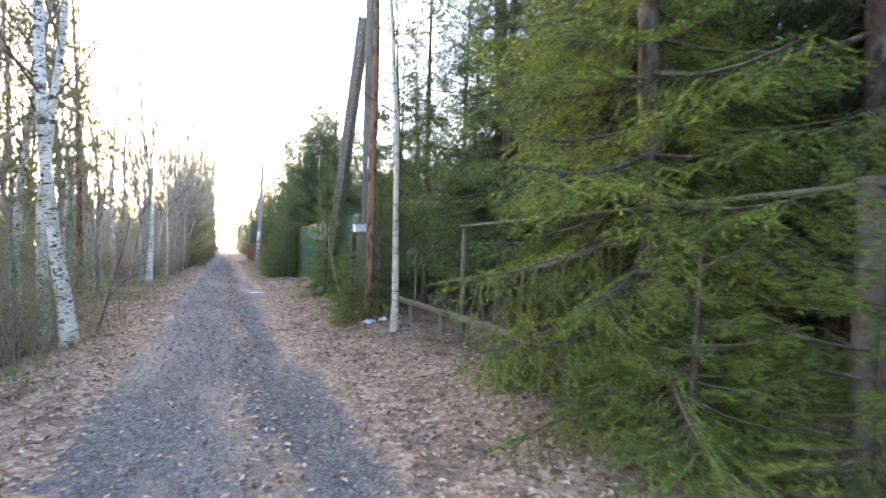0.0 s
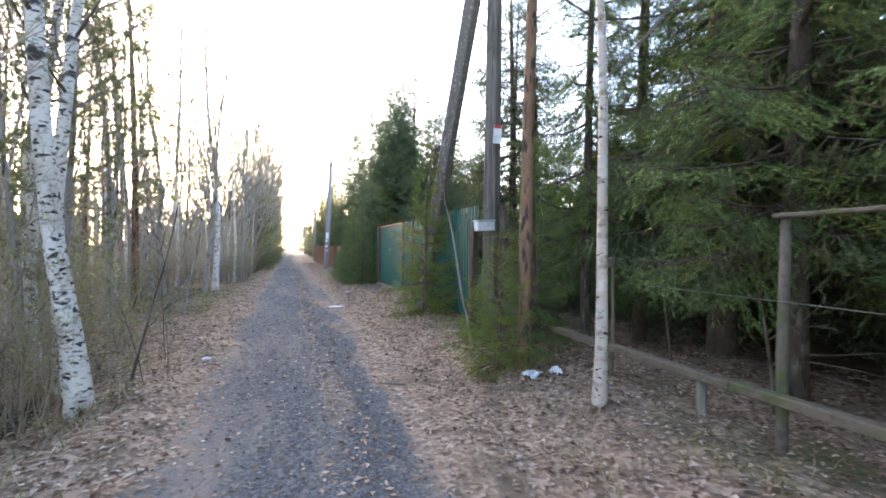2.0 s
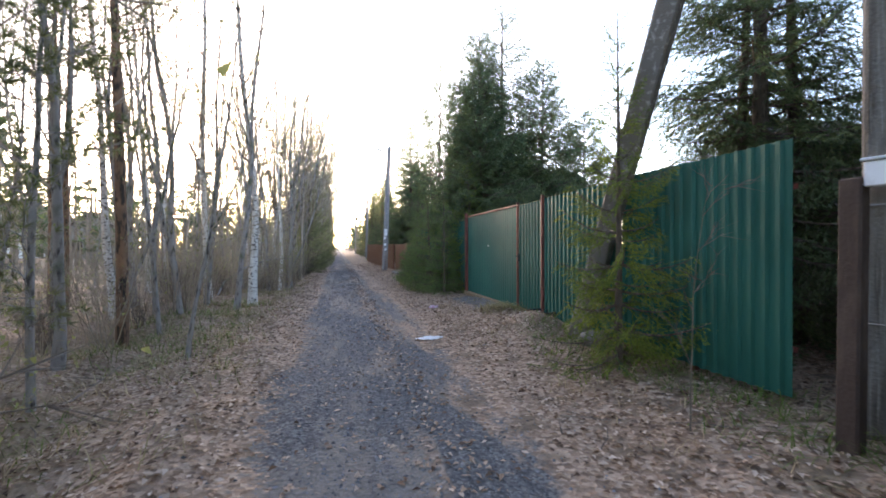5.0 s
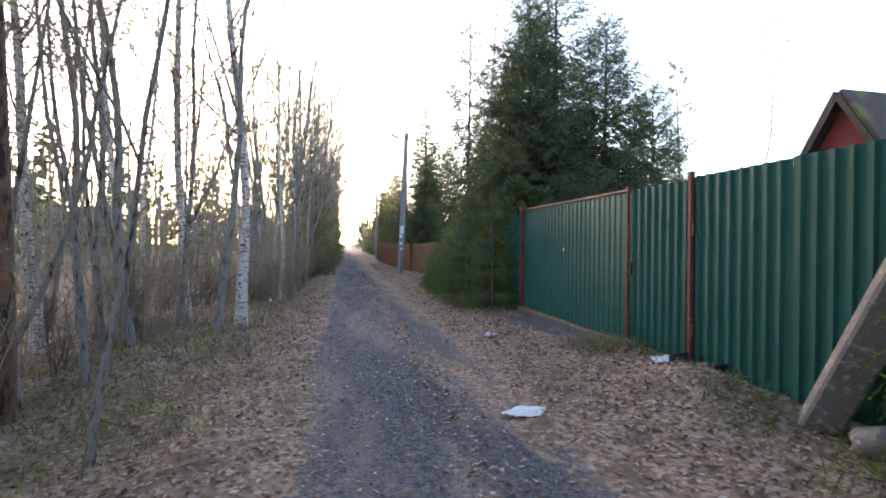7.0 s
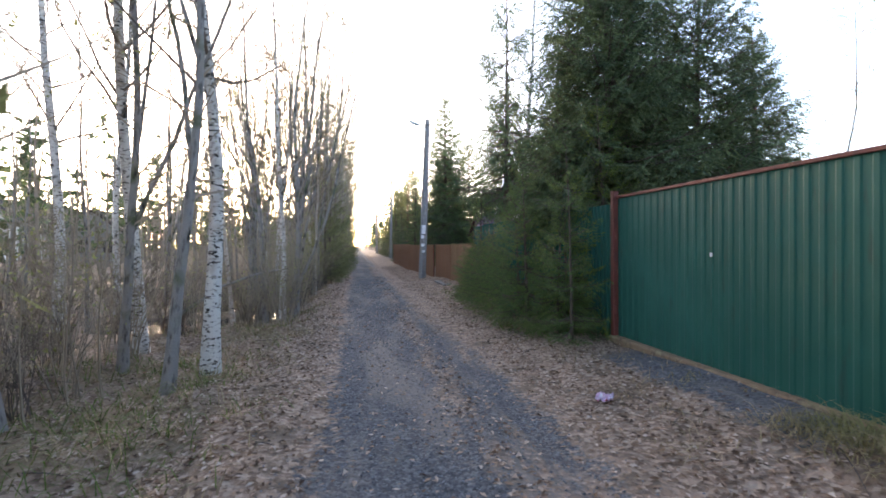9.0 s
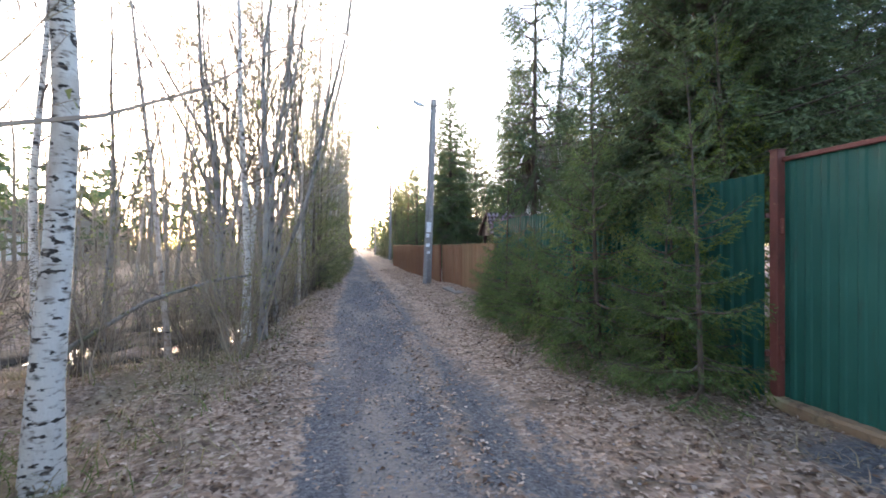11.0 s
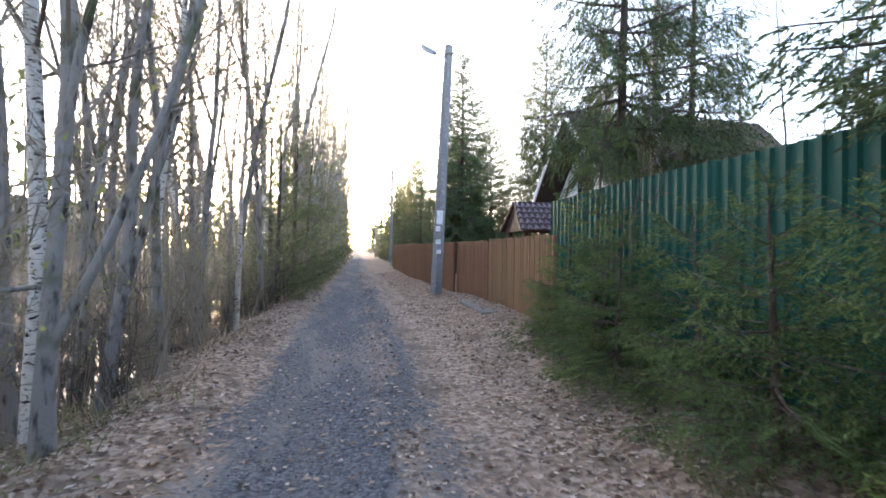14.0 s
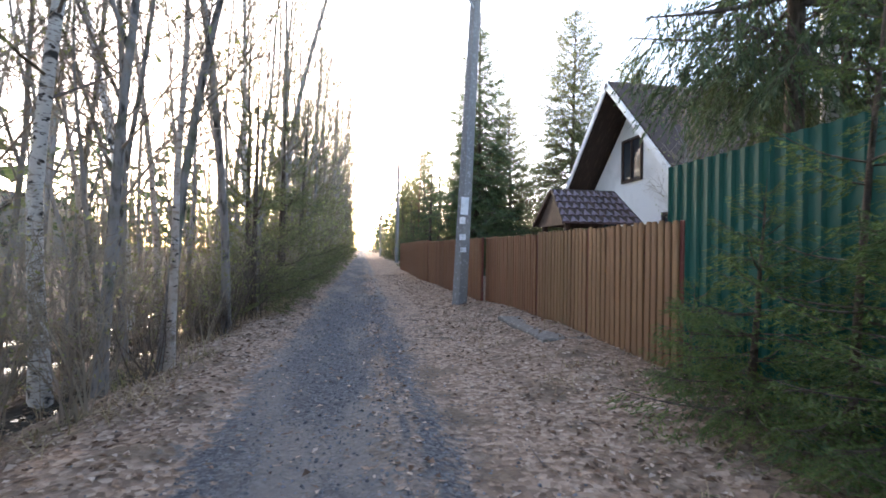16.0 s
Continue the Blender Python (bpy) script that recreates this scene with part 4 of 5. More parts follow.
window(ob, WX - 0.03, RY - 1.9, 1.7, 1.0, 1.1)
window(ob, WX - 0.03, RY + 1.4, 1.7, 1.0, 1.1)
window(ob, 11.5, RY - 2.93, 1.7, 1.1, 1.1, "x")
g = Geo()
solid(g, (0.5, 0.5, 1.2), pose(11.0, RY + 0.5, 6.1), 0.02)
part("chimney", g, M_CONCRETE, ob)

# tiled canopy behind the picket fence
ob = thing("well_canopy", "small tiled gabled canopy on timber posts", "canopy")
CX0, CX1, CY, CZ = 4.75, 6.5, 35.4, 2.75
for sgn in (-1, 1):
    g = Geo()
    plane_quad(g, (CX0, CY, CZ), (CX1, CY, CZ), (CX1 + 0.25, CY + sgn * 0.95, 1.86), (CX0 - 0.1, CY + sgn * 0.95, 1.86), 0.06 * -sgn)
    roof = part("roof", g, M_SOFFIT, ob)
    g = Geo()
    tiled_slope(g, (CX0, CY, CZ + 0.02), (CX1, CY, CZ + 0.02), (CX0 - 0.1, CY + sgn * 0.95, 1.88), (CX1 + 0.25, CY + sgn * 0.95, 1.88), 5, 10)
    part("roof_tiles", g, M_ROOF, roof, "brown roof tiles")
g = Geo()
g.add([(CX0 + 0.05, CY, CZ - 0.06), (CX0 + 0.02, CY - 0.88, 1.84), (CX0 + 0.02, CY + 0.88, 1.84), (CX0 + 0.1, CY, CZ - 0.06), (CX0 + 0.08, CY - 0.88, 1.84), (CX0 + 0.08, CY + 0.88, 1.84)], [[0, 1, 2], [3, 5, 4], [0, 4, 1], [0, 3, 4], [0, 2, 5], [0, 5, 3], [1, 4, 5], [1, 5, 2]])
part("gable_boards", g, M_SOFFIT, ob)
for x in (CX0 + 0.15, CX1):
    for y in (CY - 0.7, CY + 0.7):
        g = Geo()
        solid(g, (0.12, 0.12, 2.2), pose(x, y, 0.95), 0.008)
        part("canopy_post", g, M_SOFFIT, ob)


def plain_house(label, x, y, wx, wy, eave, ridge, wall, roof, yaw=0.0):
    ob = thing("house", label, "house", pose(x, y, ground_z(x, y), 0, 0, yaw))
    g = Geo()
    a, b = wx / 2, wy / 2
    v = []
    for yy in (-b, b):
        v += [(-a, yy, -0.3), (a, yy, -0.3), (a, yy, eave), (0, yy, ridge), (-a, yy, eave)]
    f = [[0, 1, 2], [0, 2, 4], [4, 2, 3], [5, 7, 6], [5, 9, 7], [9, 8, 7], [0, 4, 9], [0, 9, 5], [1, 6, 7], [1, 7, 2]]
    g.add(v, f)
    part("wall", g, wall, ob)
    for sgn in (-1, 1):
        g = Geo()
        sl = (ridge - eave) / a
        plane_quad(g, (0, -b - 0.4, ridge + 0.08), (0, b + 0.4, ridge + 0.08), (sgn * (a + 0.45), b + 0.4, eave - 0.45 * sl + 0.08), (sgn * (a + 0.45), -b - 0.4, eave - 0.45 * sl + 0.08), 0.14 * sgn)
        part("roof", g, roof, ob)
        g = Geo()
        beam_between(g, (0, -b - 0.42, ridge), (sgn * (a + 0.45), -b - 0.42, eave - 0.45 * sl), 0.04, 0.16, 0.004)
        part("bargeboard", g, M_SOFFIT, ob)
    for k in (-1, 1):
        window(ob, k * a * 0.45, -b - 0.03, eave * 0.55, 0.9, 1.1, "x")
        window(ob, -a - 0.03, k * b * 0.45, eave * 0.55, 0.9, 1.1, "y")
    return ob


plain_house("red boarded house with mossy dark roof behind the fence", 17.0, 22.1, 3.9, 7.0, 2.4, 5.55, M_RED_WALL, M_ROOF_MOSS, -90)
plain_house("old grey timber house beyond the bog", -30, 50, 7, 9, 2.9, 6.2, M_GREY_WALL, M_ROOF_MOSS, 25)
plain_house("pale house with dark roof far across the bog", -40, 80, 9, 9, 3.2, 6.8, M_WHITE_WALL, M_ROOF_MOSS, -15)
plain_house("grey shed with dark roof beyond the bog", -27, 70, 6, 7, 2.6, 5.0, M_GREY_WALL, M_ROOF_MOSS, 10)

# ---- planting ----
random.seed(7)
FINE_BIG = spruce_meshes(1, 8.5, 1.75, True, M_NEEDLE, 0.03, 150, 6, 0.6, -0.32, 0.05)
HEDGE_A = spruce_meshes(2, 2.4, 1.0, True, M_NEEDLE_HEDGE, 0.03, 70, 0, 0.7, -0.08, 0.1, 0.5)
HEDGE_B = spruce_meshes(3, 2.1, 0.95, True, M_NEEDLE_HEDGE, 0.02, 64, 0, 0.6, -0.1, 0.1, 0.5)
FINE_SMALL = spruce_meshes(2, 2.4, 1.0, True, M_NEEDLE, 0.03, 76, 0, 0.7, -0.12)
FINE_SMALL_B = spruce_meshes(3, 2.1, 0.95, True, M_NEEDLE, 0.02, 70, 0, 0.6, -0.15)
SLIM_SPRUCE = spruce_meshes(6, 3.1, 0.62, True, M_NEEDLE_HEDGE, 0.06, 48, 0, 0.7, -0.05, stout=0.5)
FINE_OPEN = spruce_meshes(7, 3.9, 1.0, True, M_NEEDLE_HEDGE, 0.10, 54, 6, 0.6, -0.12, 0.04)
FINE_MID = spruce_meshes(4, 3.6, 1.05, True, M_NEEDLE, 0.03, 88, 0, 0.8, -0.1)
BIG_DENSE = spruce_meshes(5, 7.8, 2.3, False, M_NEEDLE_DARK, 0.27, 230, 0, 0.6, -0.14, 0.07, 0.38)
FOREST = [spruce_meshes(20 + k, 12, 2.3, k == 0, M_NEEDLE_DARK, 0.16, 85 if k == 0 else 110, 40, 0.55, -0.22, 0.05, 0.45) for k in range(3)]
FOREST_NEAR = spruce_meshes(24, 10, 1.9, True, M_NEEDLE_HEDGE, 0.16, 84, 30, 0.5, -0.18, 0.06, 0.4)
NARROW = [spruce_meshes(30 + k, 11, 2.5, False, M_NEEDLE_DARK, 0.03, 420, 0, 0.75, -0.3, 0.05) for k in range(1)]
NARROW_FAR = [spruce_meshes(35 + k, 11, 2.2, False, M_NEEDLE_DARK, 0.03, 95, 0, 0.65, -0.25, 0.04) for k in range(2)]
HANGING = spruce_meshes(40, 10, 2.6, False, M_NEEDLE_DARK, 0.29, 110, 4, 0.6, -0.12, 0.12, 0.8)

L_YOUNG = "young green spruce with low sweeping boughs"
plant("spruce", FINE_BIG, 2.9, 3.05, "bright green spruce sweeping low over the verge", "spruce", spin=20, size=0.92)
plant("spruce", FINE_SMALL_B, 2.35, 2.35, "low bright green young spruce on the verge", "spruce", size=0.72, spin=15)
plant("spruce", FINE_SMALL, 2.7, 1.65, "low bright green young spruce on the verge", "spruce", size=0.75, spin=95)
plant("spruce", FINE_SMALL, 2.3, 3.9, "low bright green young spruce on the verge", "spruce", size=0.36, spin=15)
plant("spruce", FINE_OPEN, 2.55, 8.65, "young spruce wrapped round a pine trunk", "spruce", size=0.62, spin=0)
plant("spruce", FINE_OPEN, 3.15, 9.6, "open young spruce beside the timber pole", "spruce", size=0.64, spin=120)
plant("spruce", FINE_SMALL, 1.98, 8.35, "small bright green spruce at a pine's foot", "spruce", size=0.62, spin=70)
plant("spruce", FINE_MID, 2.32, 12.5, "slim young spruce before the green fence", "spruce", stretch=1.35, size=0.75, spin=130)
plant("spruce", FINE_SMALL_B, 2.25, 9.75, L_YOUNG, "spruce", size=0.36, spin=10)
plant("spruce", SLIM_SPRUCE, 2.25, 20.12, "slim sparse young spruce beside the gate post", "spruce", size=0.97, spin=10)
plant("spruce", SLIM_SPRUCE, 2.5, 25.95, "slim sparse young spruce rising over the hedge", "spruce", size=1.03, spin=200)
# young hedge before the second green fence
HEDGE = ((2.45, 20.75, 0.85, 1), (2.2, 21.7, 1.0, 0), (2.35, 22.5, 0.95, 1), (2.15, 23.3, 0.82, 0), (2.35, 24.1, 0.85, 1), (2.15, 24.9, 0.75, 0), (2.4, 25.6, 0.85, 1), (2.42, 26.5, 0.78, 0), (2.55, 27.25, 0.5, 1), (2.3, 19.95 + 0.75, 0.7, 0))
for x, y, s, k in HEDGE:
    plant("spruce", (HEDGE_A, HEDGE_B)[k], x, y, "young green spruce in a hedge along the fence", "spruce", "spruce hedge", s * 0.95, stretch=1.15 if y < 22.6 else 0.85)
# big spruces behind the fence corner
plant("spruce", BIG_DENSE, 4.0, 22.3, "big dense dark green spruce behind the fence", "spruce", spin=0)
plant("spruce", BIG_DENSE, 5.9, 22.3, "big dense dark green spruce behind the fence", "spruce", size=0.92, spin=120)
plant("spruce", BIG_DENSE, 7.7, 22.8, "smaller dense spruce beside the big ones", "spruce", size=0.74, spin=60)
plant("spruce", FINE_MID, 3.2, 20.9, "dense green spruce at the gate corner", "spruce", size=1.0, spin=230)
plant("spruce", BIG_DENSE, 3.75, 21.7, "big dense dark green spruce behind the fence", "spruce", size=0.85, spin=300)
plant("spruce", HANGING, 4.7, 22.6, "tall spruce with hanging boughs over the fence", "spruce", size=0.9, spin=40)
plant("spruce", HANGING, 3.65, 27.4, "slim spruce with hanging boughs over the fence", "spruce", size=0.66, spin=160, stretch=1.45)
plant("spruce", HANGING, 5.9, 28.9, "tall spruce with hanging boughs behind the fence", "spruce", size=0.68, spin=80, stretch=1.3)
# dark wood on the near side
for k, (x, y, s) in enumerate(((4.6, 5.2, 0.9), (4.6, 7.9, 0.95), (6.0, 6.6, 1.05), (7.2, 9.7, 0.9), (4.6, 2.4, 0.85), (6.4, 3.6, 1.0), (7.6, 9.4, 1.0), (8.5, 5.6, 1.1), (4.4, -0.4, 1.0), (8.0, 1.0, 1.0), (10.5, 8.0, 1.1), (5.0, 12.9, 0.6), (4.0, -4.0, 1.0), (12.0, 4.0, 1.1))):
    plant("spruce", FOREST[0 if k in (0, 1, 4) else 1 + k % 2], x, y, "tall dark spruce with dead lower twigs", "spruce", "dark spruce wood", s)
for x, y, s, sp in ((3.75, 6.5, 0.85, 30), (3.9, 4.3, 0.9, 140), (4.6, 8.0, 0.75, 250), (4.9, 9.6, 0.7, 80)):
    plant("spruce", FOREST_NEAR, x, y, "green spruce with bare lower twigs behind the rail fence", "spruce", "dark spruce wood", s, spin=sp)
plant("spruce", FOREST_NEAR, 3.6, 9.15, "narrow green spruce standing behind a pine", "spruce", "dark spruce wood", 0.5, spin=20, stretch=1.9)
plant("spruce", FOREST[0], 4.45, 9.1, "dark spruce with dead lower twigs behind a pine", "spruce", "dark spruce wood", 0.56, spin=70)
plant("spruce", FOREST[1], 4.3, 12.7, "dark spruce standing behind the timber pole", "spruce", "dark spruce wood", 0.68)
BACK = spruce_meshes(48, 11, 2.8, False, M_NEEDLE_DARK, 0.02, 120, 0, 0.5, -0.25, 0.05)
for x, y, s in ((7.2, 2.6, 0.9), (8.6, 4.4, 1.0), (7.0, 5.4, 0.7), (8.2, 7.6, 1.0), (6.6, 9.0, 0.7), (8.8, 10.6, 1.0), (9.5, 1.0, 1.0), (6.8, 0.2, 0.9), (10.6, 6.2, 1.1), (5.2, 12.0, 0.33), (6.5, 12.7, 0.36), (6.7, 11.4, 0.36), (5.5, 10.8, 0.3), (7.9, 11.9, 0.4), (7.6, 13.4, 0.36), (9.2, 12.6, 0.42), (9.6, 14.2, 0.42), (5.9, 13.9, 0.3), (4.5, 13.3, 0.6), (6.2, 6.3, 0.5)):
    plant("spruce", BACK, x, y, "dark spruce with boughs down to the ground", "spruce", "dark spruce wood", s)
# beyond the picket fence
plant("spruce", NARROW[0], 5.0, 44.2, "tall narrow dark spruce behind the picket fence", "spruce", size=1.08, spin=10)
for k, (x, y, s) in enumerate(((4.0, 52, 0.7), (5.5, 58, 0.85), (3.6, 66, 0.6), (4.4, 75, 0.8), (3.8, 84, 0.8), (4.2, 95, 0.9), (6, 70, 1.0), (7, 90, 1.1), (3.4, 57, 0.45), (2.9, 50.5, 0.3), (2.7, 53.5, 0.3))):
    plant("spruce", NARROW_FAR[(k + 1) % 2], x, y, "dark spruce among garden trees", "spruce", "garden spruces", s)

PINE_RED = pine_meshes(50, 13, 0.08, 0.35, 26, 0.12)
PINE_YOUNG = [pine_meshes(51 + k, 7.5, 0.055, 0.14, 34, 0.17, 1.1, M_BARK_ALDER) for k in range(3)]
PINE_TALL = [pine_meshes(56 + k, 11, 0.10, 0.4, 30, 0.16, 1.2) for k in range(2)]
plant("pine", PINE_RED, 2.2, 8.28, "slim pine with red-brown flaking bark", "pine", tilt=(0, 2))
for k, (x, y, s) in enumerate(((-2.9, 10.9, 0.9), (-3.7, 12.4, 1.0), (-3.5, 9.9, 0.85), (-4.6, 11.2, 1.0), (-5.2, 13.6, 1.1), (-4.4, 8.8, 0.9), (-3.0, 13.0, 0.7), (-6.4, 17.0, 1.1), (-5.4, 6.2, 1.0), (-6.0, 9.0, 1.1), (-3.4, 6.6, 0.85))):
    plant("pine", PINE_YOUNG[k % 3], x, y, "slender young pine with sparse grey-green needles", "pine", "young pines", s, tilt=(random.uniform(-2, 2), random.uniform(-2, 2)))
plant("pine", PINE_TALL[0], -3.45, 15.9, "tall pine with dark trunk and high crown by the ditch", "pine", size=0.9)
plant("pine", PINE_TALL[1], -5.0, 17.6, "pine with a grey-green crown over the bog", "pine", size=0.68)
plant("pine", PINE_TALL[1], -6.2, 19.6, "tall pine with dark trunk and high crown", "pine", size=0.9)
for k, (x, y, s) in enumerate(((4.2, 60, 0.9), (5.5, 63, 0.95), (9.0, 31, 0.6), (12.0, 27, 0.75), (10.5, 29.5, 0.65), (4.5, 80, 1.0), (7.0, 53, 0.9))):
    plant("pine", PINE_TALL[k % 2], x, y, "pine with a high open grey-green crown", "pine", "far pines", s)

BIRCH = [bare_tree_meshes(60 + k, 11.5, 0.085, M_BIRCH, M_TWIG_DARK, 0.28, 30, 0.22, 0.03, 0, 0.2) for k in range(3)]
BIRCH_THIN = [bare_tree_meshes(65 + k, 8.5, 0.045, M_BIRCH_TAN, M_TWIG_DARK, 0.3, 22, 0.2, 0.035) for k in range(2)]
ALDER = [bare_tree_meshes(70 + k, 9.5, 0.06, M_BARK_ALDER, M_TWIG, 0.22, 22, 0.24, 0.05, 2, 0.45) for k in range(4)]
SLIM = [bare_tree_meshes(80 + k, 8.0, 0.038, M_BARK_ALDER, M_TWIG, 0.22, 20, 0.2, 0.05, k % 2, 0.6) for k in range(5)]
SAPLING = [bare_tree_meshes(90 + k, 3.2, 0.016, M_BARK_SPRUCE, M_TWIG_DARK, 0.25, 8, 0.2, 0.05, 0, 0.2, 3) for k in range(3)]

L_B = "white birch trunk with dark bars and bare crown"
plant("birch", BIRCH[0], -1.88, 8.55, L_B, "birch", size=1.05, tilt=(0, -4.2), spin=0)
plant("birch", BIRCH[1], -2.55, 10.0, L_B, "birch", size=0.95, tilt=(0, -3), spin=50)
plant("birch", BIRCH[2], -3.1, 10.6, L_B, "birch", size=0.9, tilt=(0, -4), spin=90)
plant("birch", BIRCH_THIN[0], 2.24, 6.98, "thin pale birch leaning slightly beside the rail fence", "birch", size=1.12, tilt=(0, 4.5), spin=0)
plant("birch", BIRCH[1], -2.35, 19.9, L_B, "birch", size=1.05, tilt=(0, 1), spin=200)
plant("birch", BIRCH[2], -3.6, 21.2, L_B, "birch", size=1.0, tilt=(1, 0), spin=20)
plant("birch", BIRCH[0], -2.3, 25.0, L_B, "birch", size=0.8, tilt=(0, -1), spin=120)
plant("birch", BIRCH_THIN[1], -1.95, 24.8 + 4.4, L_B, "birch", size=1.0)
plant("birch", BIRCH[0], 4.62, 27.9, "white birch behind the green fence", "birch", size=1.1, spin=10)
for x, y, s in ((-4.6, 18.5, 0.9), (-5.6, 23, 1.0), (-3.0, 29, 0.9), (-4.0, 33, 1.0), (-2.6, 36, 1.0), (-2.2, 44, 1.0), (-3.0, 55, 1.1), (-5, 15, 1.0), (-7, 12, 1.0), (-4.2, 4.6, 1.0), (-2.4, 65, 1.1), (-6.5, 27, 1.0)):
    plant("birch", BIRCH[random.randrange(3)], x, y, L_B, "birch", "roadside birches", s, tilt=(random.uniform(-3, 3), random.uniform(-3, 3)))

L_A = "bare grey-brown alder with forked stems"
for k, (x, y, s, ry) in enumerate(((-2.62, 8.1, 0.9, -2), (-2.55, 19.2, 1.0, 6), (-3.4, 20.2, 0.9, 3), (-3.9, 18.6, 0.9, 2), (-1.92, 24.45, 0.95, 2), (-2.73, 25.45, 1.0, -2), (-2.12, 26.8, 0.85, 3), (-2.42, 28.86, 0.95, 4), (-3.6, 29.0, 1.0, -2), (-3.1, 30.8, 1.0, 0), (-2.0, 33.5, 0.9, 3), (-2.2, 25.7, 1.0, 4))):
    plant("alder", ALDER[k % 4], x, y, L_A, "alder", "roadside alders", s, tilt=(random.uniform(-2, 2), ry))

rr = rnd(123)
count = 0
for k in range(900):
    y = rr.uniform(1.5, 105)
    x = -1.75 - rr.exponential(3.2) - (0.25 if y < 26 else 0.0)
    if x < -16 or (22 < y < 34 and x > -2.7) or (34 <= y < 60 and rr.random() < 0.35) or (x > -2.6 and y < 12) or (16 < y < 23 and x > -2.9) or (5 < y < 14 and rr.random() < 0.35):
        continue
    kind = rr.random()
    spinl = (rr.uniform(-3, 3), rr.uniform(-3, 4))
    s = rr.uniform(0.7, 1.15) * (1.2 if y > 30 else 1.0)
    if kind < 0.62:
        plant("slim_tree", SLIM[k % 5], x, y, "slim bare deciduous tree with fine twigs", "tree", "roadside thicket", s, tilt=spinl)
    elif kind < 0.88:
        plant("alder", ALDER[k % 4], x, y, L_A, "alder", "roadside alders", s, tilt=spinl)
    else:
        plant("birch", BIRCH_THIN[k % 2], x, y, "thin white birch among bare trees", "birch", "roadside birches", s, tilt=spinl)
    count += 1
    if count >= 250:
        break

SAPLING_THIN = bare_tree_meshes(95, 2.9, 0.011, M_WOOD_MOSSY, M_TWIG_DARK, 0.3, 6, 0.10, 0.04, 0, 0, 3)
for x, y, s in ((1.89, 11.0, 0.66), (-1.37, 9.24, 0.45), (2.5, 25.3, 1.0)):
    plant("sapling", SAPLING_THIN, x, y, "straight thin bare sapling at the verge", "sapling", "verge saplings", s)
LEANING = bare_tree_meshes(97, 3.4, 0.02, M_BARK_ALDER, M_TWIG_DARK, 0.45, 5, 0.12, 0.07, 0, 0, 3)
plant("sapling", LEANING, 2.06, 9.3, "pale crooked sapling leaning before the timber pole", "sapling", spin=40, tilt=(0, -10))
EDGE = [spruce_meshes(140 + k, 6.0, 1.25, False, M_NEEDLE_PINE, 0.03, 40, 0, 0.6, 0.25) for k in range(2)]
for k, (x, y, s) in enumerate(((-1.85, 32.6, 0.7), (-2.2, 33.8, 0.85), (-1.8, 35.0, 0.8), (-2.0, 36.5, 0.9), (-1.8, 38.5, 0.9), (-2.4, 40.5, 1.1), (-1.9, 43, 1.0), (-2.5, 46, 1.3), (-2.0, 50, 1.2), (-2.5, 57, 1.3), (-2.3, 66, 1.4), (-2.4, 80, 1.6), (-2.1, 90, 1.6))):
    plant("conifer", EDGE[k % 2], x, y, "dense olive-green young conifer at the lane edge", "conifer", "lane edge conifers", s * 1.05)
OLIVE = spruce_meshes(145, 11, 2.5, False, M_NEEDLE_PINE, 0.05, 300, 0, 0.5, -0.1, 0.04)
plant("spruce", OLIVE, 9.0, 43.4, "tall pale olive spruce behind the white house", "spruce", size=1.06)
for x, y, s, sp in ((7.3, 46.5, 0.8, 40), (6.4, 51.0, 0.75, 190), (5.4, 64.0, 0.85, 10), (7.8, 60.0, 0.95, 120), (4.2, 73.0, 0.8, 220), (6.2, 84.0, 1.0, 300)):
    plant("spruce", OLIVE, x, y, "pale olive spruce in the gardens far along the lane", "spruce", "garden spruces", s, spin=sp)
plant("spruce", OLIVE, 13.5, 46.0, "tall pale olive spruce behind the white house", "spruce", size=1.0, spin=70)
for k in range(32):
    y = 29.5 + k * 1.7 + rr.uniform(-0.5, 0.5)
    x = -1.95 - rr.exponential(0.35)
    plant("slim_tree", (SLIM + ALDER)[k % 9], x, y, "tall slim bare tree leaning over the lane", "tree", "roadside thicket", rr.uniform(1.1, 1.8), tilt=(rr.uniform(-3, 3), rr.uniform(-1, 4)))
SHRUB = [shrub_meshes(100 + k, 2.3, 9, M_TWIG, 0.55, 0.013) for k in range(4)]
SHRUB_BROWN = [shrub_meshes(110 + k, 1.5, 10, M_TWIG_DARK, 0.1) for k in range(3)]
SHRUB_GREEN = [shrub_meshes(120 + k, 3.6, 12, M_TWIG, 1.0, 0.028) for k in range(2)]
for k in range(150):
    y = rr.uniform(3, 75)
    x = -1.75 - rr.exponential(1.1)
    if (11.5 < y < 23 and x > -3.3) or (x > -2.1 and y < 14):
        x -= 1.6
    a = rr.random()
    if a < 0.55:
        plant("shrub", SHRUB[k % 4], x, y, "leggy shrub with pale opening buds", "shrub", "roadside shrubs", rr.uniform(0.6, 1.2))
    else:
        plant("shrub", SHRUB_BROWN[k % 3], x, y, "low brown bare shrub", "shrub", "roadside shrubs", rr.uniform(0.6, 1.3))
for k in range(18):
    plant("shrub", (SHRUB_BROWN + SHRUB)[k % 7], -1.95 - rr.exponential(0.8), rr.uniform(23.2, 34), "low brown bare shrub by the water", "shrub", "roadside shrubs", rr.uniform(0.5, 1.1))
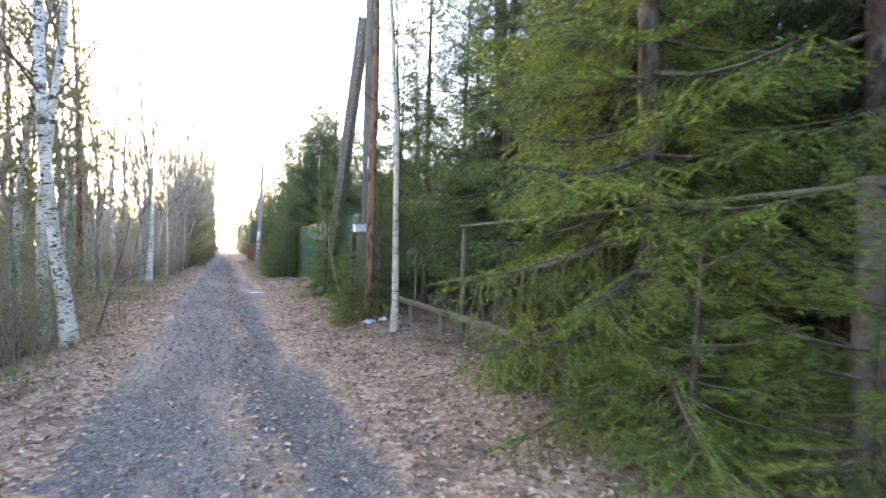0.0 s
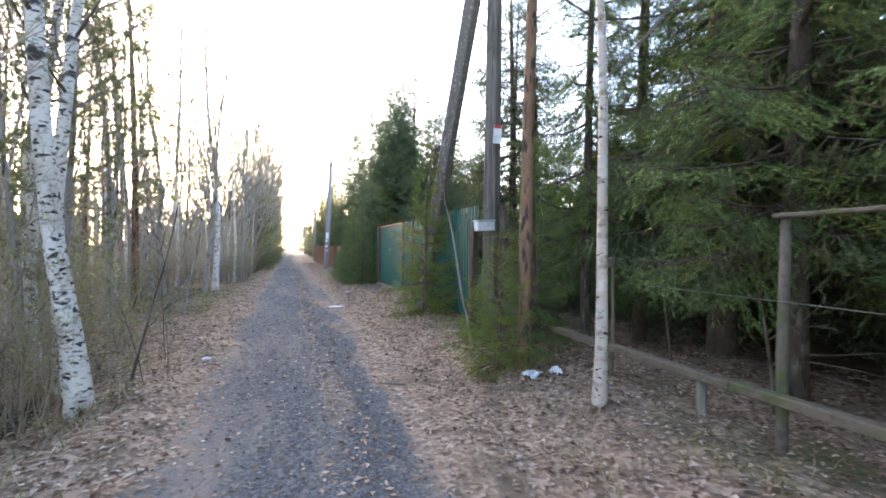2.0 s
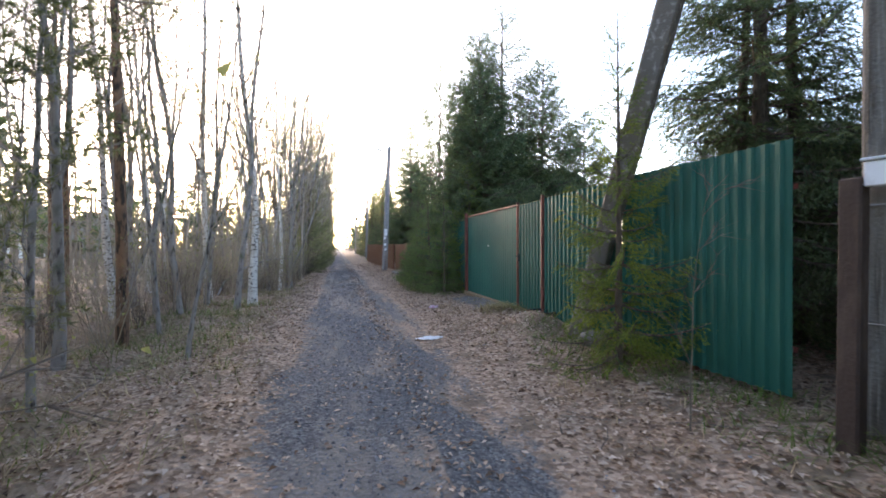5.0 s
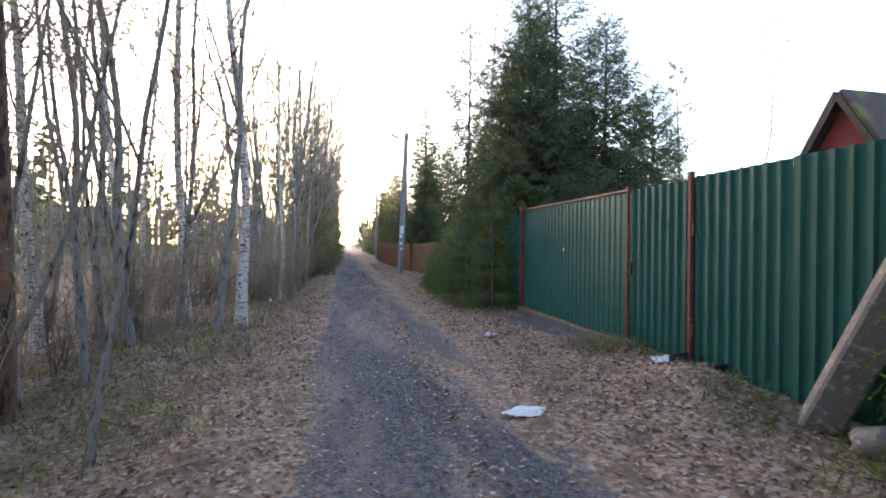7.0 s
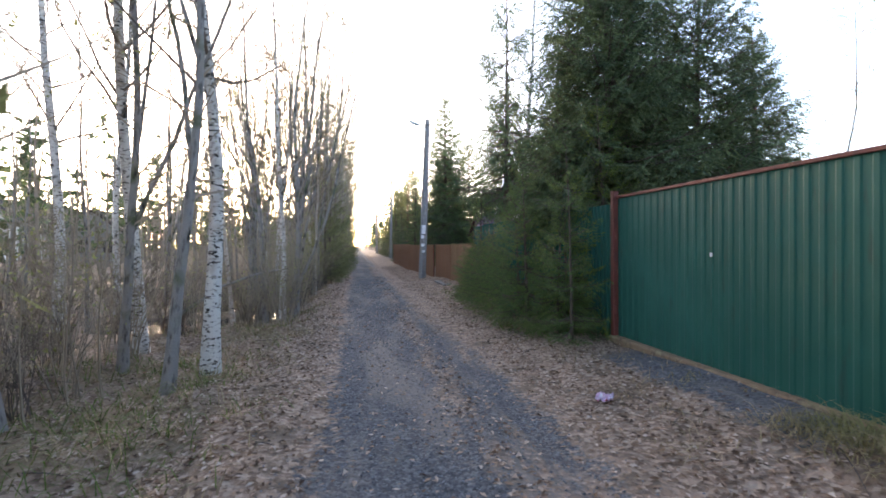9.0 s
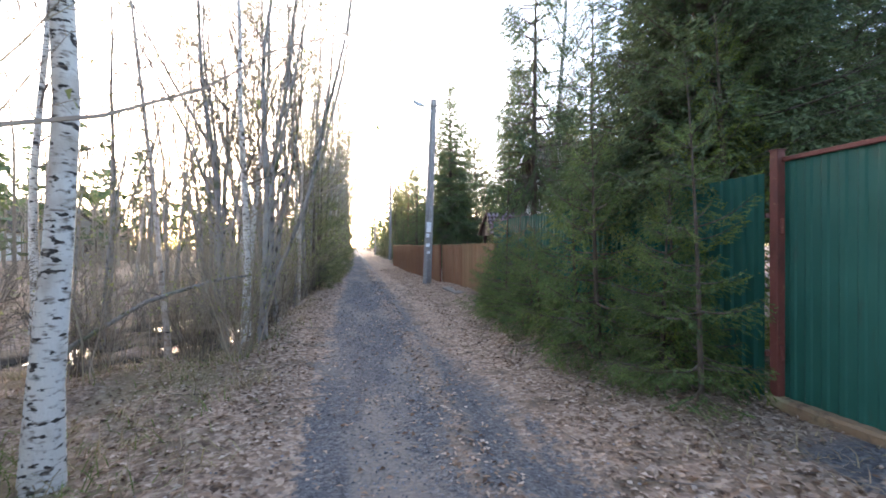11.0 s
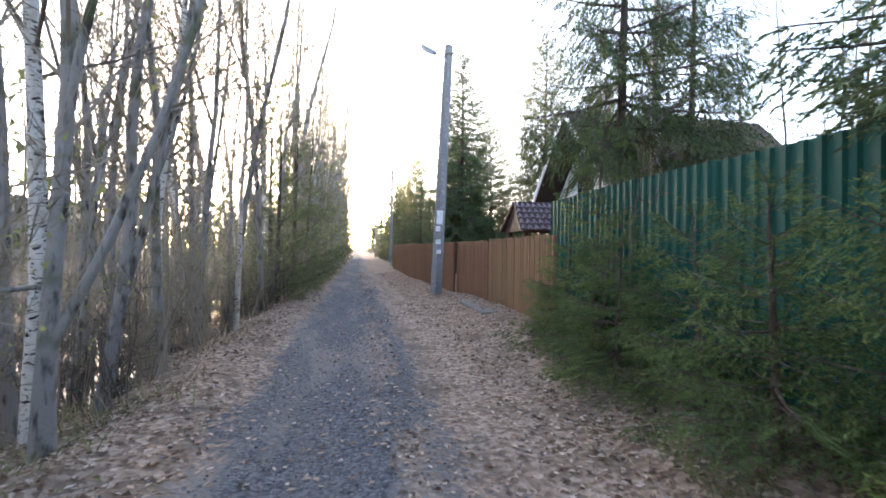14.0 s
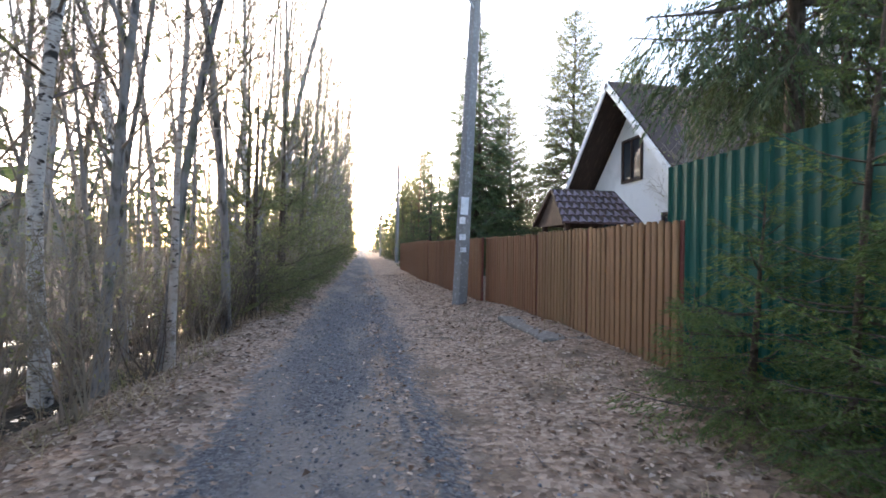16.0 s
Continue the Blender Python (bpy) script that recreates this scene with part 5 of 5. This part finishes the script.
for x, y, s in ((-2.3, 30.5, 0.55), (-2.1, 32.0, 0.7), (-2.6, 33.0, 0.8), (-2.0, 34.5, 0.9), (-1.9, 37, 1.1), (-1.8, 40, 1.2), (-1.9, 43, 1.3), (-1.8, 47, 1.4), (-1.9, 51, 1.5), (-1.8, 56, 1.5), (-1.9, 61, 1.6), (-1.9, 67, 1.7), (-1.9, 74, 1.8), (-2.6, 39, 1.4), (-2.6, 45, 1.6), (-2.7, 53, 1.7), (-1.9, 82, 1.9), (-1.9, 92, 2.0), (-2.3, 8.9, 0.5), (-2.9, 9.6, 0.6), (-2.7, 7.2, 0.55), (-3.3, 11.5, 0.7), (-2.6, 6.0, 0.55), (-2.5, 10.2, 0.5), (-3.4, 7.8, 0.7), (-3.8, 9.4, 0.7), (-3.0, 12.0, 0.55), (-4.4, 10.6, 0.8), (-2.3, 11.0, 0.4), (-4.8, 7.2, 0.8), (2.9, 56, 0.9), (2.8, 66, 1.0), (2.8, 77, 1.1), (2.9, 88, 1.2)):
    plant("shrub", SHRUB_GREEN[k % 2], x, y, "dense olive-green willow shrub in bud", "shrub", "willow shrubs", s)
    k += 1
for x, y, s, ry in ((3.3, 6.3, 0.9, 3), (3.9, 6.6, 1.0, -3), (3.6, 7.6, 0.9, 2), (3.4, 4.6, 0.9, -4), (3.8, 5.4, 1.1, 5), (-1.75, 9.3, 0.95, 2), (-1.55, 10.0, 0.4, 5), (-1.5, 8.9, 0.35, -8)):
    plant("sapling", SAPLING[k % 3], x, y, "thin bare sapling standing on the leafy verge", "sapling", "verge saplings", s, tilt=(0, ry))
    k += 1
for k, (x, y, s) in enumerate(((17.4, 29.1, 1.5), (14, 34, 0.8), (5.6, 31.5, 0.75), (6.4, 32.5, 0.8), (6.9, 30.6, 0.85), (4.6, 46, 0.6), (7.5, 33.4, 0.8), (6.5, 27.5, 0.8), (7.2, 26.6, 0.9), (8.0, 28.0, 0.9), (5.8, 26.3, 0.7), (6.2, 25.2, 0.7), (7.6, 25.2, 0.8), (9.0, 26.8, 0.9))):
    plant("bare_tree", SLIM[k % 5], x, y, "bare garden tree with upswept twigs", "tree", "garden trees", s)

# thicket of fine stems over the bog
g, gb = Geo(), Geo()
r = rnd(77)
for k in range(3800):
    y = r.uniform(2, 62)
    x = -2.3 - r.exponential(4.5)
    if x < -20 or (11.5 < y < 22.5 and x > -3.7):
        continue
    tall = r.uniform(0.6, 2.2) * (1.35 if y > 25 else 1.0)
    p = np.array([x, y, ground_z(x, y) - 0.05])
    m = p + np.array([r.normal(0, 0.08), r.normal(0, 0.08), tall * 0.5])
    e = m + np.array([r.normal(0, 0.15), r.normal(0, 0.15), tall * 0.5])
    sliver(g, p, m + (m - p) * 0.25, 0.006)
    sliver(g, m, e, 0.004)
    for _ in range(4):
        q = p + (e - p) * r.uniform(0.3, 0.95)
        t2 = q + np.array([r.normal(0, 0.16), r.normal(0, 0.16), r.uniform(0.08, 0.4)])
        sliver(g, q, t2, 0.003)
        if r.random() < 0.3:
            gb.add(t2 + r.normal(0, 0.014, (3, 3)), [[0, 1, 2]])
thicket = thing("thicket", "fine brown and olive brush growing over the bog", "brush", None, "", "stuff")
part("stemwork", g, M_TWIG, thicket)
part("bud_growth", gb, M_BUD, thicket)

# far woods closing the view
g, gl = Geo(), Geo()
r = rnd(5)
for k in range(1500):
    far = r.random()
    if far < 0.6:
        x, y = -15 - r.exponential(14), r.uniform(-20, 190)
    elif far < 0.8:
        x, y = r.uniform(16, 70), r.uniform(-30, 190)
        if 8 < x < 24 and 15 < y < 60:
            continue
    elif far < 0.93:
        x = r.choice([-1, 1]) * (2.6 + r.exponential(6))
        y = r.uniform(100, 240)
    else:
        x, y = r.uniform(-14, 14), r.uniform(-40, -10)
        if abs(x) < 2:
            continue
    tall = r.uniform(6, 12)
    z0 = ground_z(x, y)
    tube(g, [(x, y, z0 - 0.2), (x + r.normal(0, 0.2), y, z0 + tall * 0.6), (x + r.normal(0, 0.4), y, z0 + tall)], [0.11, 0.07, 0.02], 4)
    n = 70
    conifer = r.random() < 0.28
    s = r.uniform(0.12, 1, n)
    w = (tall * 0.2 * (1.05 - s) + 0.15) if conifer else tall * 0.16 * np.sin(np.pi * np.clip(s, 0.1, 0.97))
    a = r.uniform(0, 6.28, n)
    rad = w * np.sqrt(r.uniform(0, 1, n))
    c = np.stack([x + rad * np.cos(a), y + rad * np.sin(a), z0 + s * tall], 1)
    if conifer:
        d = r.normal(0, 1, (n, 3, 3)) * np.array([0.32, 0.32, 0.22])
        gl.add((c[:, None] + d).reshape(-1, 3), np.arange(3 * n).reshape(-1, 3))
    else:
        for p in c[:34]:
            e = p + np.array([r.normal(0, 0.5), r.normal(0, 0.5), r.uniform(0.3, 1.1)])
            tube(g, [p, e], [0.012, 0.004], 3)
far_woods = thing("far_woods", "hazy mixed woods far off round the lane", "woods", None, "", "stuff")
part("stemwork", g, M_TWIG, far_woods)
part("foliage", gl, M_NEEDLE_DARK, far_woods)

# ---- ground cover ----
def scatter_leaves(n, seed, size):
    r = rnd(seed)
    y = r.uniform(1.5, 46, n * 3)
    x = r.uniform(-4.0, 5.5, n * 3)
    keep = r.random(n * 3) < np.clip(0.10 + 0.9 * smooth01(np.abs(x - 0.02), 0.85, 1.25) + 0.45 * np.exp(-((x - 0.25) / 0.18) ** 2), 0, 1) * np.where(x < -2.4, 0.7, 1) * np.where(y > 25, 0.6, 1)
    keep &= ~((np.abs(x - 2.47) < 0.3) & (y > 16.5) & (y < 19.3) & (r.random(n * 3) < 0.93))
    x, y = x[keep][:n], y[keep][:n]
    n = len(x)
    z = height(x, y) + 0.006
    L, W = size * r.uniform(0.6, 1.3, n), size * r.uniform(0.35, 0.7, n)
    a = r.uniform(0, 6.28, n)
    up = r.uniform(-0.2, 0.9, n)
    cx, sx = np.cos(a), np.sin(a)
    def at(u, w, h):
        return np.stack([x + cx * u - sx * w, y + sx * u + cx * w, z + h], 1)
    v = np.stack([at(-L / 2, 0, 0 * L), at(0, -W / 2, W * up * 0.6), at(L / 2, 0, L * up * 0.25), at(0, W / 2, W * np.abs(up))], 1).reshape(-1, 3)
    i = np.arange(n) * 4
    f = np.concatenate([np.stack([i, i + 1, i + 2], 1), np.stack([i, i + 2, i + 3], 1)])
    g = Geo()
    g.add(v, f)
    return g


ob = new("leaf_litter", scatter_leaves(100000, 3, 0.053).mesh("leaf_litter", M_LEAF))
tagged(ob, "pale brown fallen birch and alder leaves", "leaves", kind="stuff")

r = rnd(9)
n = 22000
x, y = r.normal(-0.05, 0.55, n), r.uniform(1.5, 36, n)
z = height(x, y)
octa = np.array([(1, 0, 0), (-1, 0, 0), (0, 1, 0), (0, -1, 0), (0, 0, 0.7), (0, 0, -0.7)], float)
of = np.array([(0, 2, 4), (2, 1, 4), (1, 3, 4), (3, 0, 4), (2, 0, 5), (1, 2, 5), (3, 1, 5), (0, 3, 5)])
size = r.uniform(0.004, 0.015, (n, 1, 1)) * r.uniform(0.6, 1.3, (n, 1, 3))
v = octa[None] * size * r.uniform(0.6, 1.2, (n, 6, 1)) + np.stack([x, y, z + 0.002], 1)[:, None]
g = Geo()
g.add(v.reshape(-1, 3), (of[None] + 6 * np.arange(n)[:, None, None]).reshape(-1, 3))
tagged(new("gravel", g.mesh("gravel", M_STONE)), "loose blue-grey crushed stone on the lane", "gravel", kind="stuff")


def grass(n, seed, xr, yr, tall, mat, name, label, clump=0.12, keep=None):
    r = rnd(seed)
    cx, cy = r.uniform(*xr, n), r.uniform(*yr, n)
    g = Geo()
    per = 14
    bx = (cx[:, None] + r.normal(0, clump, (n, per))).ravel()
    by = (cy[:, None] + r.normal(0, clump, (n, per))).ravel()
    ok = height(bx, by) > -0.37
    bx, by = bx[ok], by[ok]
    m = len(bx)
    z = height(bx, by) - 0.01
    h = tall * r.uniform(0.4, 1.2, m)
    a = r.uniform(0, 6.28, m)
    lean = r.uniform(0.7, 2.2, m) * h
    h = h * r.uniform(0.35, 1.0, m)
    w = 0.004
    p = np.stack([bx, by, z], 1)
    side = np.stack([-np.sin(a), np.cos(a), 0 * a], 1) * w
    mid = p + np.stack([np.cos(a) * lean * 0.35, np.sin(a) * lean * 0.35, h * 0.7], 1)
    tip = p + np.stack([np.cos(a) * lean, np.sin(a) * lean, h * 0.85], 1)
    v = np.stack([p - side, p + side, mid - side * 0.8, mid + side * 0.8, tip], 1).reshape(-1, 3)
    i = 5 * np.arange(m)
    f = np.concatenate([np.stack([i, i + 1, i + 3], 1), np.stack([i, i + 3, i + 2], 1), np.stack([i + 2, i + 3, i + 4], 1)])
    g.add(v, f)
    tagged(new(name, g.mesh(name, mat)), label, "grass", kind="stuff")


grass(800, 21, (-4.5, -1.45), (3, 36), 0.2, M_GRASS_DRY, "dry_grass", "bleached dry grass on the ditch bank")
grass(260, 22, (1.5, 2.9), (3, 30), 0.12, M_GRASS_DRY, "dry_grass", "short dry grass under the fence")
grass(70, 25, (2.2, 2.75), (15.9, 16.9), 0.16, M_GRASS_DRY, "dry_grass", "straw-pale grass tufts before the gate", 0.1)
grass(110, 26, (-3.9, -2.0), (14.5, 20.5), 0.2, M_GRASS, "green_grass", "mossy green grass between the stems", 0.16)
grass(110, 23, (2.1, 3.0), (9.5, 14.5), 0.16, M_GRASS, "green_grass", "fresh green herbs at the fence foot", 0.14)
grass(160, 24, (-3.2, -1.5), (4, 26), 0.14, M_GRASS, "green_grass", "patches of fresh green grass on the bank", 0.2)

# fallen twigs on the litter and a long bent branch over the ditch
g = Geo()
for _ in range(260):
    x, y = r.uniform(-3.0, 2.8), r.uniform(2, 34)
    if abs(x) < 0.9:
        continue
    a, l = r.uniform(0, 6.28), r.uniform(0.1, 0.5)
    p = np.array([x, y, ground_z(x, y) + 0.012])
    e = p + np.array([math.cos(a) * l, math.sin(a) * l, 0])
    e[2] = ground_z(e[0], e[1]) + 0.02
    tube(g, [p, (p + e) / 2 + r.normal(0, 0.015, 3), e], [0.005, 0.004, 0.002], 4)
tagged(new("fallen_twigs", g.mesh("fallen_twigs", M_TWIG_DARK)), "thin broken twigs lying on the leaf litter", "twigs", kind="stuff")
ob = thing("fallen_branch", "long bent dead branch hanging over the ditch", "branch")
g = Geo()
tube(g, [(-2.15, 24.9, 0.95), (-2.5, 23.9, 0.93), (-3.0, 23.0, 0.75), (-3.5, 22.4, 0.35), (-3.7, 22.1, -0.2)], [0.018, 0.022, 0.026, 0.028, 0.03], 6)
part("limb", g, M_BARK_ALDER, ob, smooth=True)
g = Geo()
for s in (0.25, 0.4, 0.6, 0.75):
    p, d = at_share(np.array([(-2.15, 24.9, 0.95), (-2.5, 23.9, 0.93), (-3.0, 23.0, 0.75), (-3.5, 22.4, 0.35)]), s)
    tw = bent(r, p, side_way(r, d, 50), 0.8, 4, 0.1, -0.05)
    tube(g, tw, [0.008, 0.007, 0.005, 0.003, 0.001], 4)
part("twigs", g, M_TWIG_DARK, ob)

# ---- litter ----
def crumpled(name, label, category, x, y, w, d, h, mat, seed, spin=0):
    """A thin crumpled sheet lying on the ground."""
    r = rnd(seed)
    n = 9
    u, v = np.meshgrid(np.linspace(-0.5, 0.5, n), np.linspace(-0.5, 0.5, n), indexing="ij")
    z = r.uniform(0, 1, (n, n)) * h * (1 - 0.5 * (u ** 2 + v ** 2) * 2)
    px = u * w * (1 + 0.25 * np.sin(v * 7 + seed)) + r.normal(0, w * 0.02, (n, n))
    py = v * d * (1 + 0.25 * np.sin(u * 6 + seed)) + r.normal(0, d * 0.02, (n, n))
    top = np.stack([px, py, z + 0.012], -1).reshape(-1, 3)
    bot = top - np.array([0, 0, 0.004])
    i, j = np.meshgrid(np.arange(n - 1), np.arange(n - 1), indexing="ij")
    a = (i * n + j).ravel()
    f = np.concatenate([np.stack([a, a + n, a + n + 1], 1), np.stack([a, a + n + 1, a + 1], 1)])
    g = Geo()
    g.add(np.concatenate([top, bot]), np.concatenate([f, f[:, ::-1] + n * n]))
    ob = new(name, g.mesh(name, mat))
    ob.matrix_basis = pose(x, y, ground_z(x, y), 0, 0, spin)
    return tagged(ob, label, category)


crumpled("paper_sheet", "flat dirty white paper sheet on the gravel", "litter", 0.86, 14.9, 0.34, 0.19, 0.02, M_PAPER, 1, 8)
crumpled("candy_wrapper", "crumpled pink and white wrapper on the leaves", "litter", 1.53, 17.95, 0.17, 0.13, 0.08, M_PINK, 2, 20)
crumpled("plastic_bag", "crumpled clear plastic bag by the verge", "litter", 2.14, 7.93, 0.19, 0.14, 0.07, M_PLASTIC, 3, 30)
crumpled("paper_carton", "crumpled white carton by the verge", "litter", 2.34, 7.82, 0.14, 0.10, 0.08, M_PAPER, 4, 60)
crumpled("blue_wrapper", "small blue wrapper on the leaves", "litter", 2.45, 7.2, 0.06, 0.05, 0.03, M_BLUE, 5, 10)
crumpled("paper_scrap", "small white paper scrap on the leaves", "litter", -1.1, 9.85, 0.09, 0.08, 0.04, M_PAPER, 6, 10)
crumpled("plastic_sheet", "torn white plastic sheet before the wicket", "litter", 2.55, 15.4, 0.28, 0.22, 0.045, M_PLASTIC, 7, 40)
g = Geo()
bm = bmesh.new()
bmesh.ops.create_icosphere(bm, subdivisions=3, radius=0.17)
for v in bm.verts:
    v.co *= 1 + 0.22 * noise.noise(v.co * 9)
    v.co = Vector((v.co.x * 1.2, v.co.y * 0.9, v.co.z * 0.7))
bmesh.ops.triangulate(bm, faces=bm.faces[:])
bm.verts.index_update()
g.add([v.co[:] for v in bm.verts], [[v.index for v in f.verts] for f in bm.faces])
bm.free()
ob = new("boulder", g.mesh("boulder", M_CONCRETE, True))
ob.matrix_basis = pose(2.62, 13.45, ground_z(2.62, 13.45) + 0.05)
tagged(ob, "rough grey field stone beside the brace", "stone")
ob = thing("rubber_tray", "black rubber tray lying at the fence foot", "tray", pose(2.72, 15.1, ground_z(2.72, 15.1) + 0.005, 0, 0, 15))
g = Geo()
solid(g, (0.3, 0.46, 0.02), pose(0, 0, 0.01), 0.006)
part("base", g, M_BLACK, ob)
g = Geo()
for dx, dy, sx, sy in ((-0.15, 0, 0.02, 0.46), (0.15, 0, 0.02, 0.46), (0, -0.23, 0.3, 0.02), (0, 0.23, 0.3, 0.02)):
    solid(g, (sx, sy, 0.08), pose(dx, dy, 0.04), 0.005)
part("rim", g, M_BLACK, ob)
